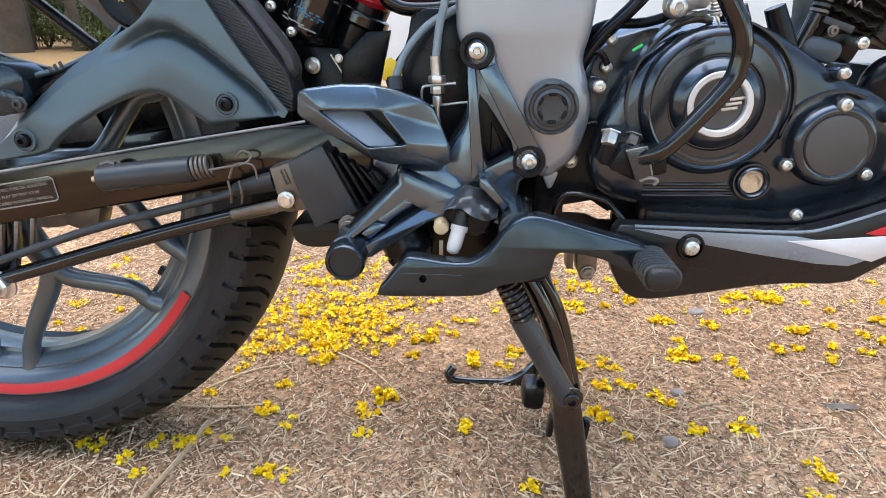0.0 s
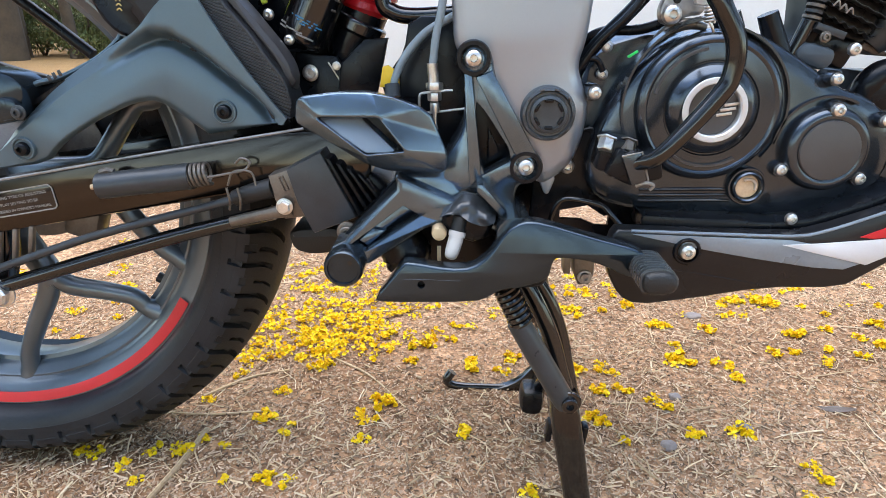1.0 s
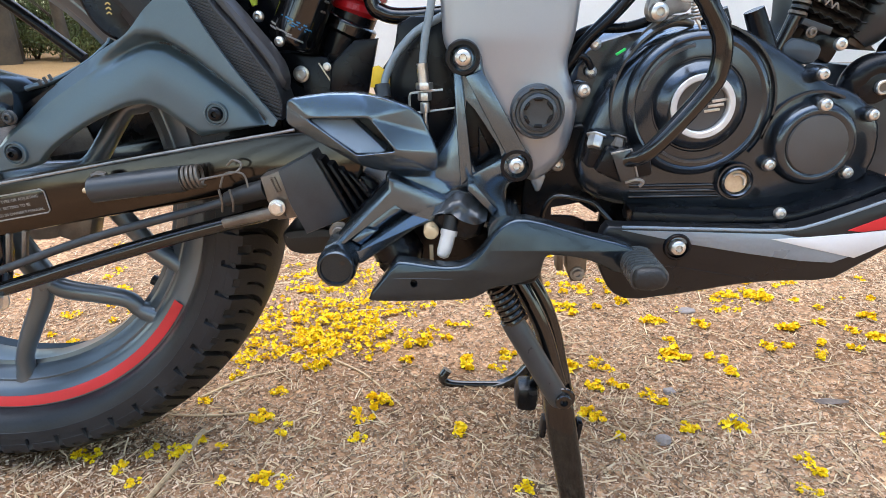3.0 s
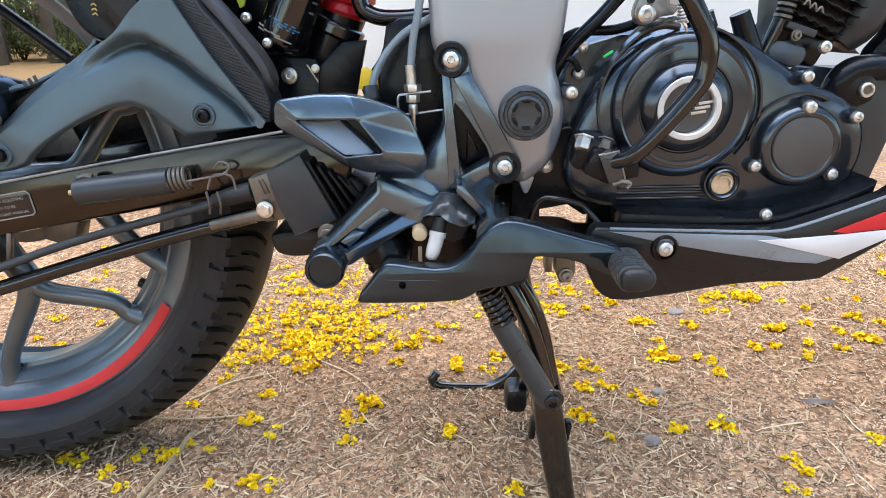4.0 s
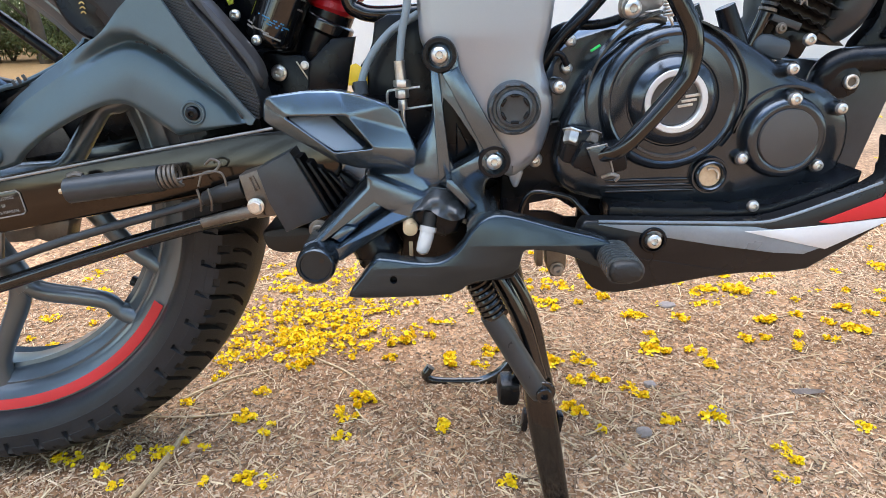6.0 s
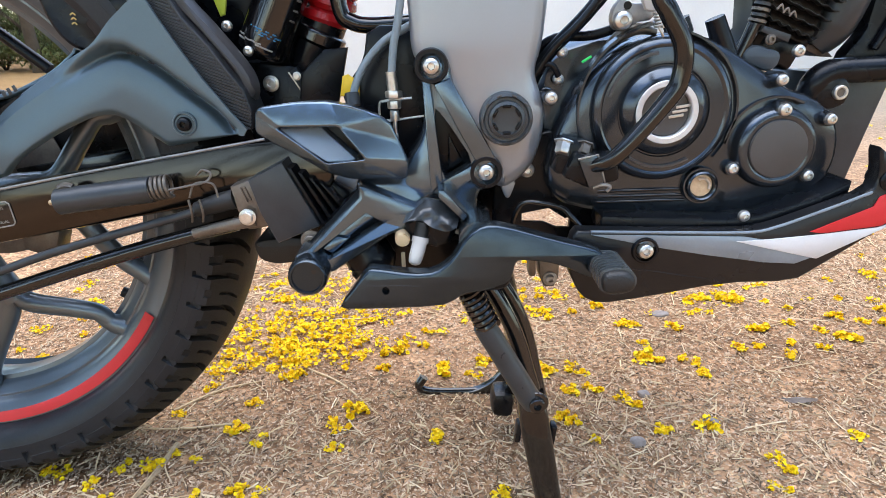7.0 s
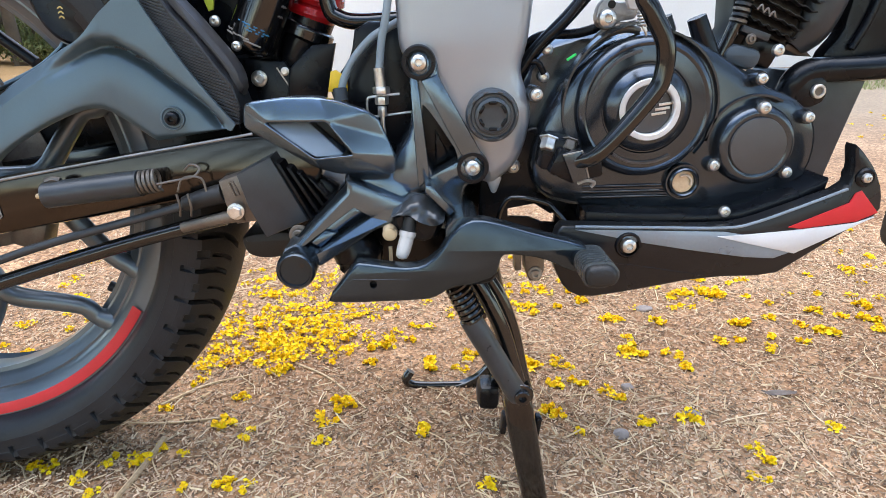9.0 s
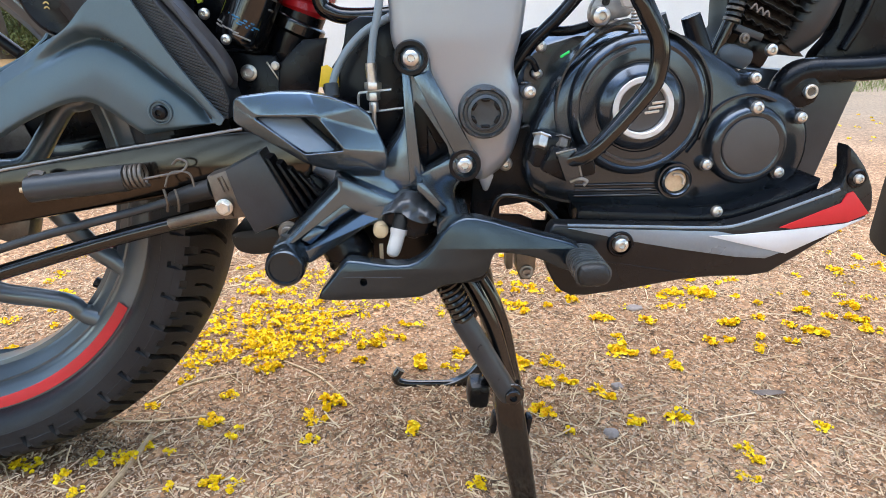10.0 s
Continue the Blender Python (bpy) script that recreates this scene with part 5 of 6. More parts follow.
# brake light switch
sw = part("brake_switch", slab([(0.108, 0.344), (0.108, 0.334), (0.116, 0.322), (0.136, 0.316), (0.149, 0.320), (0.155, 0.333), (0.152, 0.346), (0.130, 0.352)], [(0, -0.09), (0, -0.134), (0.002, -0.139), (0.005, -0.141)]), M_PLASTIC, bike, "black brake light switch under crumpled tape", 25)


def crumple(x, z, s, t):
    return -0.148 + 0.022 * t * t + 0.007 * noise.noise((x * 85, z * 120, 4.0)) + 0.0010 * noise.noise((x * 260, z * 300, 9.0)) + 0.004 * (s - 0.5)


part("wrap", shell([(0.107, 0.343), (0.114, 0.3465), (0.123, 0.345), (0.135, 0.338), (0.145, 0.333), (0.155, 0.337)], [(0.111, 0.349), (0.118, 0.354), (0.127, 0.360), (0.137, 0.3585), (0.149, 0.3555), (0.158, 0.346)], crumple, 0.003, 34, 12), M_TAPEGREY, sw, "crumpled dark grey tape", 50)
part("lug", plate([(0.1395, 0.371), (0.1445, 0.371), (0.1645, 0.347), (0.1600, 0.343), (0.1390, 0.365)], -0.12, -0.146, 0.0015), M_GUARD, sw)
part("switch_tip", tube([(0.1225, -0.143, 0.3275), (0.1205, -0.146, 0.3200), (0.1180, -0.149, 0.3120), (0.1163, -0.150, 0.3070), (0.1157, -0.1505, 0.3050)], [0.0064, 0.0066, 0.0063, 0.0052, 0.002], 20, 3), M_MILK, sw, "milky white plastic cap")
part("cap_ring", tube([(0.1228, -0.1427, 0.3285), (0.1217, -0.144, 0.3240)], 0.0076, 20, 2), M_MILK, sw)
part("switch_collar", tube([(0.125, -0.140, 0.341), (0.1226, -0.1435, 0.3275)], 0.0064, 16, 2), M_RUBBER2, sw)
part("pin", tube([(0.106, -0.125, 0.3270), (0.1065, -0.144, 0.3270), (0.1066, -0.146, 0.3270)], [0.0068, 0.0068, 0.0055], 16, 2), M_BRASS, sw, "yellowed nylon plug")
part("blade", block((0.1060, -0.135, 0.303), (0.0035, 0.002, 0.018), 0.0005), M_BRASS, sw)

# rear brake pedal
ped = part("brake_pedal", slab(soft([(0.050, 0.2765), (0.077, 0.3105), (0.082, 0.3115), (0.116, 0.3055), (0.135, 0.3065), (0.149, 0.317), (0.163, 0.339), (0.176, 0.3475), (0.192, 0.347), (0.237, 0.333), (0.269, 0.3245), (0.279, 0.319), (0.282, 0.296), (0.263, 0.2985), (0.246, 0.3080), (0.229, 0.3130), (0.207, 0.3155), (0.203, 0.3120), (0.200, 0.296), (0.180, 0.288), (0.159, 0.286), (0.150, 0.279), (0.138, 0.2745), (0.060, 0.2735)], 1),
       [(0, -0.160), (0, -0.172), (0.0008, -0.1745), (0.0025, -0.1755)], [[(0.092 + 0.0027 * math.cos(k * 0.785), 0.2912 + 0.0032 * math.sin(k * 0.785)) for k in range(8)]]), M_PEDAL, bike, "satin black pressed steel brake pedal", 45)
part("pedal_plug", lathe([(0.0033, 0.168), (0, 0.168)], (0.092, 0, 0.2912), 10), M_PLASTIC, ped)
part("stiffening_bead", tube([(0.075, -0.1752, 0.296), (0.10, -0.1752, 0.2955), (0.125, -0.1752, 0.2945)], 0.0006, 6, 3), M_PEDAL, ped)
part("pedal_shaft", lathe([(0.016, 0.08), (0.016, 0.160), (0.0, 0.160)], (0.172, 0, 0.330), 30), M_GUARD, ped)
part("stop_plate", slab(soft([(0.158, 0.320), (0.207, 0.320), (0.2055, 0.300), (0.202, 0.286), (0.196, 0.2790), (0.169, 0.2780), (0.157, 0.29)], 1), [(0, -0.09), (0, -0.150), (0.002, -0.152)]), M_PLASTIC, ped)
part("stop_knob", lathe([(0.011, 0.14), (0.011, 0.160), (0.009, 0.163), (0, 0.164)], (0.184, 0, 0.298), 28), M_PEDAL, ped)
PADX, PADZ = 0.2810, 0.3080
pad_line = soft([(PADX - 0.0140, PADZ + 0.000), (PADX - 0.0110, PADZ + 0.0095), (PADX + 0.008, PADZ + 0.0100), (PADX + 0.0150, PADZ + 0.0015), (PADX + 0.012, PADZ - 0.0090), (PADX - 0.010, PADZ - 0.0100)], 2)
pad = part("pedal_pad", slab(pad_line, [(0.002, -0.160), (0, -0.163), (0, -0.210), (0.0012, -0.2135), (0.004, -0.2150)]), M_RUBBER2, ped, "ribbed black rubber pedal pad", 45)
for k in range(9):
    y = -0.166 - 0.0052 * k
    part("pad_rib", slab(pad_line, [(0.001, y + 0.0016), (-0.0018, y + 0.0007), (-0.0018, y - 0.0007), (0.001, y - 0.0016)]), M_PADRIB, pad)

# centre stand
st = new("centre_stand")
st.parent = bike
tagged(st, "gloss black steel centre stand, lowered")
part("leg", tube([(0.180, -0.115, 0.278), (0.196, -0.118, 0.252), (0.2115, -0.121, 0.218), (0.222, -0.124, 0.180), (0.2285, -0.127, 0.150)], [0.0085, 0.0085, 0.0085, 0.009, 0.011], 16, 5), M_GLOSS, st, "gloss black tubular leg")
part("leg_web", tube([(0.194, -0.108, 0.276), (0.211, -0.110, 0.248), (0.2235, -0.113, 0.214), (0.230, -0.117, 0.180), (0.2345, -0.122, 0.150)], [0.0065, 0.0065, 0.0065, 0.007, 0.009], 14, 5), M_GLOSS, st, "gloss black bent rod beside the leg")
part("leg_gusset", plate([(0.180, 0.280), (0.196, 0.280), (0.224, 0.216), (0.233, 0.150), (0.226, 0.150), (0.212, 0.212)], -0.106, -0.112, 0.001), M_PLASTIC, st)
lw = slab([(0.212, 0.160), (0.238, 0.162), (0.247, 0.112), (0.260, 0.030), (0.265, 0.0), (0.239, 0.0), (0.233, 0.033), (0.216, 0.118)], [(0, -0.108), (0, -0.140), (0.002, -0.143), (0.005, -0.144)])
lower = part("lower_leg", lw, M_GLOSS, st, "dusty black channel leg")
part("weld", block((0.2495, -0.125, 0.108), (0.006, 0.014, 0.022), 0.002, (0, 8, 0)), M_PLASTIC, lower)
part("weld", block((0.2145, -0.125, 0.112), (0.006, 0.014, 0.022), 0.002, (0, 8, 0)), M_PLASTIC, lower)
part("foot_plate", slab([(0.205, 0.003), (0.272, 0.003), (0.272, -0.006), (0.205, -0.006)], [(0, -0.105), (0, -0.150)]), M_GLOSS, lower)
part("far_leg", tube([(0.195, 0.10, 0.275), (0.222, 0.105, 0.20), (0.236, 0.11, 0.12), (0.240, 0.115, 0.05), (0.232, 0.118, 0.012)], [0.012, 0.0125, 0.013, 0.013, 0.012], 14, 5), M_GLOSS, st, "gloss black tubular leg")
ff = part("far_foot", plate(soft([(0.238, 0.070), (0.226, 0.046), (0.208, 0.024), (0.186, 0.012), (0.165, 0.009), (0.165, 0.003), (0.245, 0.001), (0.252, 0.05)], 1), 0.126, 0.114, 0.002), M_GLOSS, st, "black steel foot of the stand")
part("foot_bar", tube([(0.23, 0.12, 0.009), (0.16, 0.12, 0.009), (0.117, 0.12, 0.011), (0.105, 0.122, 0.019), (0.112, 0.124, 0.031)], [0.005, 0.005, 0.0055, 0.0068, 0.0068], 10, 5), M_GLOSS, ff)
part("cross_tube", tube([(0.236, -0.12, 0.105), (0.236, 0.0, 0.105), (0.237, 0.11, 0.105)], 0.013, 16, 3), M_GLOSS, st)
part("stop_block", block((0.2140, 0.03, 0.052), (0.028, 0.04, 0.034), 0.0085, (0, 4, 0)), M_PLASTIC, st, "black rubber stop block")
part("stop_bracket", tube([(0.222, 0.03, 0.06), (0.228, 0.02, 0.08), (0.234, 0.0, 0.10)], 0.009, 10, 3), M_GLOSS, st)
part("spring", coil((0.163, -0.142, 0.281), (0.183, -0.142, 0.238), 0.0094, 0.0031, 8.0), M_GLOSS, st, "black return spring")
part("spring_sleeve", tube([(0.178, -0.142, 0.241), (0.186, -0.142, 0.227), (0.222, -0.144, 0.163), (0.2255, -0.144, 0.157)], [0.0105, 0.0112, 0.0110, 0.0095], 22, 4), M_SLEEVE, st, "dark grey rubber spring sleeve")
part("spring_hook", tube([(0.166, -0.142, 0.293), (0.170, -0.150, 0.288), (0.168, -0.152, 0.280), (0.163, -0.150, 0.277)], 0.0024, 8, 4), M_GLOSS, st)
bolt(st, 0.2285, -0.149, 0.1600, 0.0085, "flange", M_GLOSS)
sd = part("exhaust_flange", plate([(0.252, 0.258), (0.276, 0.258), (0.276, 0.228), (0.271, 0.216), (0.259, 0.216), (0.254, 0.228)], 0.03, 0.004, 0.002), M_STEEL, bike, "brown steel bracket under the engine")
bolt(sd, 0.2655, 0.004, 0.2265, 0.0060, "flange", M_ALLOY)
part("hanger", block((0.262, 0.02, 0.264), (0.044, 0.05, 0.014), 0.003), M_PLASTIC, sd)
part("side_tab", block((0.245, 0.012, 0.243), (0.008, 0.02, 0.026), 0.002), M_STEEL, sd)

# engine
eng = part("engine", slab(soft([(0.288, 0.318), (0.284, 0.345), (0.232, 0.350), (0.226, 0.375), (0.238, 0.40), (0.235, 0.455), (0.25, 0.482), (0.30, 0.496), (0.36, 0.487), (0.41, 0.462), (0.46, 0.435), (0.49, 0.415), (0.498, 0.38), (0.49, 0.345), (0.45, 0.315)], 1),
       [(0, 0.08), (0, -0.060), (0.004, -0.070)]), M_ENGINE, bike, "black engine with polished bolts")
case = part("clutch_case", slab(soft([(0.238, 0.385), (0.242, 0.355), (0.262, 0.340), (0.33, 0.331), (0.40, 0.328), (0.436, 0.333), (0.472, 0.343), (0.499, 0.357), (0.507, 0.380), (0.506, 0.404), (0.498, 0.422), (0.477, 0.438), (0.450, 0.446), (0.404, 0.477), (0.375, 0.492), (0.340, 0.496), (0.300, 0.484), (0.270, 0.458), (0.252, 0.425)], 1),
       [(0, -0.05), (0, -0.098), (0.002, -0.103), (0.006, -0.105), (0.016, -0.107)]), M_ENGINE, eng, "black clutch cover", 50)
C1 = (0.3385, 0, 0.4300)
disk = part("round_cover", lathe([(0.0635, 0.09), (0.0630, 0.1085), (0.0615, 0.1130), (0.0590, 0.1155), (0.0565, 0.1165), (0.0548, 0.1160), (0.0538, 0.1152), (0.0430, 0.1165), (0.0405, 0.1165), (0.0395, 0.1150), (0.0385, 0.1150), (0.0378, 0.1185), (0.0362, 0.1205), (0.0310, 0.1240), (0.0285, 0.1255), (0.0262, 0.1255)], C1, 96), M_ENGINE, eng, "round stepped clutch cover")
part("ring_groove", lathe([(0.0272, 0.1258), (0.0266, 0.1266), (0.0226, 0.1266), (0.0216, 0.1255), (0.0216, 0.118)], C1, 80), M_RINGPAINT, disk, "bright machined ring")
part("centre_plate", lathe([(0.0218, 0.119), (0.0208, 0.1205), (0, 0.1215)], C1, 60), M_ENGINE_GREY, disk, "worn dark centre plate")
for k in range(3):
    part("emblem_bar", block((0.3540 - 0.003 * k, -0.1216, 0.4345 - 0.0042 * k), (0.013, 0.001, 0.0024), 0.0003, (0, -8, 0)), M_CHROME, disk)
for a0, a1, r in ((100, 165, 0.0500), (-125, -60, 0.0490)):
    part("rib", lathe([(r + 0.002, 0.114), (r + 0.001, 0.1185), (r - 0.001, 0.1185), (r - 0.002, 0.114)], C1, 40, (a0, a1)), M_ENGINE_GREY, disk)
part("outer_rib", lathe([(0.0755, 0.10), (0.0745, 0.1095), (0.0725, 0.1095), (0.0715, 0.10)], C1, 50, (95, 210)), M_ENGINE, case)
part("outer_rib", lathe([(0.0695, 0.10), (0.0685, 0.1105), (0.0665, 0.1105), (0.0655, 0.10)], C1, 60, (-40, 80)), M_ENGINE, case)
C2 = (0.4430, 0, 0.3945)
small = part("small_cover", lathe([(0.0375, 0.09), (0.037, 0.112), (0.0355, 0.1165), (0.0330, 0.1195), (0.0295, 0.1205), (0.0278, 0.1200), (0.0262, 0.1195), (0.0250, 0.1200), (0.010, 0.1203), (0, 0.1203)], C2, 72), M_ENGINE, eng, "small round black oil filter cover")
# lighter grey stands in for the ground reflected in this face
part("cover_face", lathe([(0.0262, 0.119), (0.0256, 0.1212), (0.0240, 0.1216), (0, 0.1218)], C2, 56), M_ENGINE_GREY, small)
part("outer_rib", lathe([(0.0465, 0.10), (0.0455, 0.1105), (0.0435, 0.1105), (0.0425, 0.10)], C2, 40, (60, 175)), M_ENGINE, case)
for (x, y, z, r) in ((0.407, 0.113, 0.3765, 0.0049), (0.476, 0.113, 0.3685, 0.0050), (0.4435, 0.119, 0.4290, 0.0053), (0.489, 0.113, 0.419, 0.0047), (0.240, 0.113, 0.4435, 0.0050), (0.441, 0.113, 0.454, 0.0045)):
    part("bolt_boss", lathe([(r * 1.45, 0.09), (r * 1.45, y - 0.002), (r * 1.3, y), (0, y)], (x, 0, z), 28), M_ENGINE, case)
    bolt(case, x, -y, z, r, "dome")
for (x, y, z, r, k) in ((0.224, -0.085, 0.374, 0.0065, "dome"), (0.4140, -0.131, 0.3370, 0.0050, "dome"), (0.4715, -0.075, 0.4760, 0.0054, "dome"), (0.2525, -0.075, 0.456, 0.005, "dome"), (0.255, -0.075, 0.480, 0.005, "dome")):
    bolt(eng, x, y, z, r, k)
sg = part("sight_glass", lathe([(0.0172, 0.09), (0.0172, 0.1115), (0.0165, 0.1130), (0.0152, 0.1130), (0.0148, 0.1115), (0.0142, 0.1115), (0.0136, 0.1155), (0.0124, 0.1165), (0.0112, 0.1155), (0.0105, 0.111)], (0.3805, 0, 0.3610), 44), M_ENGINE, eng, "round oil level window")
part("oil_window", lathe([(0.0113, 0.1105), (0.0100, 0.1125), (0, 0.1135)], (0.3805, 0, 0.3610), 36), M_OIL, sg, "amber oil window")
part("window_clip", tube([(0.3805 + 0.0070 * math.cos(a), -0.1145, 0.3610 + 0.0070 * math.sin(a)) for a in (-0.4, 0.3, 1.0, 1.6, 2.1)], 0.0012, 6, 4), M_CHROME, sg)
for k, z in enumerate((0.3572, 0.3520, 0.3468)):
    part("case_rib", tube([(0.287, -0.1065, z - 0.0005), (0.33, -0.1075, z), (0.368, -0.1065, z)], 0.0017, 10, 3), M_GLOSS, case)
part("lower_step", block((0.395, -0.080, 0.322), (0.21, 0.04, 0.012), 0.004, (0, 1, 0)), M_ENGINE, eng)
pz = part("filler_plug", tube([(0.3595, -0.08, 0.495), (0.3665, -0.08, 0.475)], [0.010, 0.0115], 14, 2), M_PLASTIC, eng, "black oil filler plug")
part("plug_neck", tube([(0.355, -0.08, 0.505), (0.3605, -0.08, 0.492)], 0.0125, 8, 2), M_PLASTIC, pz)
part("case_neck", tube([(0.3855, -0.09, 0.506), (0.4000, -0.09, 0.473)], [0.0085, 0.010], 14, 2), M_PLASTIC, eng)
part("rear_housing", block((0.218, 0.015, 0.385), (0.05, 0.11, 0.085), 0.008), M_PLASTIC, eng)
part("case_wall", slab([(0.190, 0.310), (0.196, 0.40), (0.245, 0.41), (0.302, 0.370), (0.305, 0.300), (0.270, 0.296), (0.200, 0.300)], [(0, -0.079), (0, -0.084), (0.001, -0.085)], [[(0.220, 0.331), (0.246, 0.3355), (0.262, 0.325), (0.267, 0.326), (0.266, 0.315), (0.255, 0.3155), (0.241, 0.3215), (0.220, 0.3225)]]), M_PLASTIC, eng)
part("paint_mark", block((0.2715, -0.104, 0.4745), (0.0095, 0.002, 0.0022), 0.0006, (0, -32, 0)), M_GREEN, eng, "small green paint mark")

# kick guard bar and its clamp
gb = part("guard_bar", tube([(0.300, -0.165, 0.60), (0.309, -0.168, 0.53), (0.3175, -0.17, 0.511), (0.3305, -0.17, 0.487), (0.331, -0.17, 0.463), (0.322, -0.17, 0.445), (0.286, -0.168, 0.402), (0.270, -0.155, 0.391)], [0.0076, 0.0076, 0.0076, 0.0076, 0.0076, 0.0074, 0.0068, 0.0065], 18, 6), M_GLOSS, bike, "gloss black bent kick lever")
part("clamp", block((0.262, -0.138, 0.387), (0.026, 0.03, 0.024), 0.003, (0, 25, 0)), M_PLASTIC, gb)
part("clamp_foot", block((0.278, -0.135, 0.385), (0.03, 0.03, 0.024), 0.004, (0, -12, 0)), M_PLASTIC, gb)
part("clamp_body", block((0.256, -0.128, 0.395), (0.03, 0.03, 0.03), 0.004, (0, 10, 0)), M_PLASTIC, gb)
for x, z in ((0.247, 0.4045), (0.265, 0.403)):
    nb = lathe([(0, -0.004), (0.0075, -0.004), (0.0075, -0.003), (0.0055, -0.003), (0.0055, 0.004), (0.0047, 0.005), (0, 0.005)], (0, 0, 0), 6)
    bmesh.ops.transform(nb, matrix=pose(x, -0.140, z, 60, 20, 0) @ Matrix.Scale(1.25 if x < 0.25 else 1.1, 4), verts=nb.verts)
    part("nut", nb, M_CHROME if x < 0.25 else M_STEEL, gb, "bright hex nut" if x < 0.25 else "")
part("sheet_bracket", plate([(0.256, 0.398), (0.272, 0.4015), (0.279, 0.378), (0.266, 0.3735)], -0.145, -0.160, 0.0012), M_ENGINE, gb, "flat sheet bracket")
# pale alloy line laid on as the bracket's edge highlight
part("bracket_edge", tube([(0.256, -0.1602, 0.398), (0.272, -0.1602, 0.4015), (0.279, -0.1602, 0.378)], 0.0009, 6, 1, straight=True), M_ALLOY, gb)
part("pinch_clip", tube([(0.272, -0.15, 0.371), (0.279, -0.152, 0.374), (0.286, -0.152, 0.372), (0.283, -0.152, 0.368)], 0.0016, 7, 4), M_ALLOY, gb)
lv = part("clutch_lever", plate(soft([(0.293, 0.507), (0.295, 0.517), (0.302, 0.5245), (0.310, 0.519), (0.329, 0.5205), (0.331, 0.506), (0.313, 0.5035), (0.304, 0.497), (0.296, 0.499)], 1), -0.085, -0.096, 0.0015), M_ALLOY, eng, "dull alloy clutch lever")
bolt(lv, 0.302, -0.098, 0.506, 0.0078, "dome")
part("lever_hole", lathe([(0.0035, 0.09), (0.0035, 0.0965), (0, 0.0965)], (0.3065, 0, 0.5180), 14), M_PLASTIC, lv)
part("lever_tab", plate([(0.312, 0.545), (0.312, 0.529), (0.3185, 0.514), (0.325, 0.5125), (0.332, 0.517), (0.326, 0.545)], -0.104, -0.110, 0.0012), M_MILK, lv, "pale cable end tab")
part("spring", coil((0.3295, -0.110, 0.515), (0.3310, -0.110, 0.4995), 0.0038, 0.0011, 6), M_CHROME, lv, "small bright return spring")
part("spring_hook", tube([(0.3295, -0.113, 0.4995), (0.332, -0.113, 0.496), (0.3345, -0.111, 0.491), (0.333, -0.11, 0.489)], 0.0011, 7, 4), M_CHROME, lv)
part("lever_foot", tube([(0.293, -0.09, 0.486), (0.302, -0.095, 0.4935), (0.317, -0.097, 0.4985), (0.333, -0.095, 0.4955)], [0.003, 0.0055, 0.005, 0.003], 10, 4), M_STEEL, lv)

# cylinder with cooling fins
def swept(x, y, z):
    return (x + 0.30 * (y + 0.075), y, z)


cyl = part("cylinder", slab([(0.440, 0.492), (0.482, 0.476), (0.492, 0.490), (0.505, 0.56), (0.445, 0.58)], [(0, 0.07), (0, -0.055), (0.004, -0.060)], shift=swept), M_PLASTIC, bike, "black finned engine cylinder")
for k in range(8):
    x0, z0, run = 0.436 + 0.0015 * k, 0.5085 + 0.0098 * k, 0.052 + 0.004 * k
    wave = [(x0 + run * j / 11, z0 - 0.46 * run * j / 11 + (0.0020 if j % 2 else -0.0012) + 0.001 * math.sin(3.1 * j + k)) for j in range(12)]
    part("cooling_fin", slab(soft(wave + [(x, z - 0.0016) for x, z in reversed(wave)], 1), [(0, 0.07), (0, -0.073), (0.0005, -0.0745)], shift=swept), M_FIN, cyl, "thin wavy cooling fin")
# black plate added to hide the sky's reflection on the fin ends
part("intake_cover", plate([(0.419, 0.476), (0.433, 0.497), (0.431, 0.530), (0.432, 0.565), (0.505, 0.565), (0.478, 0.500), (0.464, 0.470)], -0.02, -0.058, 0.003), M_PLASTIC, cyl)
part("cylinder_foot", block((0.462, -0.02, 0.476), (0.040, 0.08, 0.026), 0.005, (0, 25, 0)), M_PLASTIC, cyl)
cap_ = part("plug_cap", plate(soft([(0.420, 0.473), (0.424, 0.480), (0.433, 0.4825), (0.454, 0.4765), (0.4565, 0.471), (0.454, 0.462), (0.445, 0.4575), (0.423, 0.4665)], 1), -0.05, -0.079, 0.005), M_PLUG, cyl, "grey-blue rubber plug cap")
part("cap_skirt", plate([(0.424, 0.467), (0.446, 0.458), (0.453, 0.4475), (0.444, 0.4440), (0.430, 0.455)], -0.05, -0.072, 0.003), M_SLEEVE, cap_)
for k in range(3):
    part("cap_fold", tube([(0.4275 + 0.0065 * k, -0.0735, 0.4645 - 0.0028 * k), (0.434 + 0.0065 * k, -0.0735, 0.4540 - 0.0030 * k)], 0.0010, 6, 2), M_PLUG, cap_)
rod_ = part("sensor", tube([(0.4315, -0.07, 0.500), (0.4260, -0.07, 0.486), (0.4195, -0.07, 0.470)], [0.0066, 0.0058, 0.0052], 14, 3), M_GLOSS, cyl, "black sensor stem")
for k in range(5):
    part("collar", tube([(0.4322 + 0.0010 * k, -0.071, 0.5015 + 0.0048 * k), (0.4328 + 0.0010 * k, -0.071, 0.5040 + 0.0048 * k)], 0.0080 - 0.0007 * (k % 2), 12, 2), M_SLEEVE if k % 2 else M_STEEL, rod_)
part("lead", tube([(0.437, -0.072, 0.524), (0.441, -0.073, 0.540), (0.447, -0.072, 0.575)], 0.0045, 10, 4), M_PLASTIC, rod_)
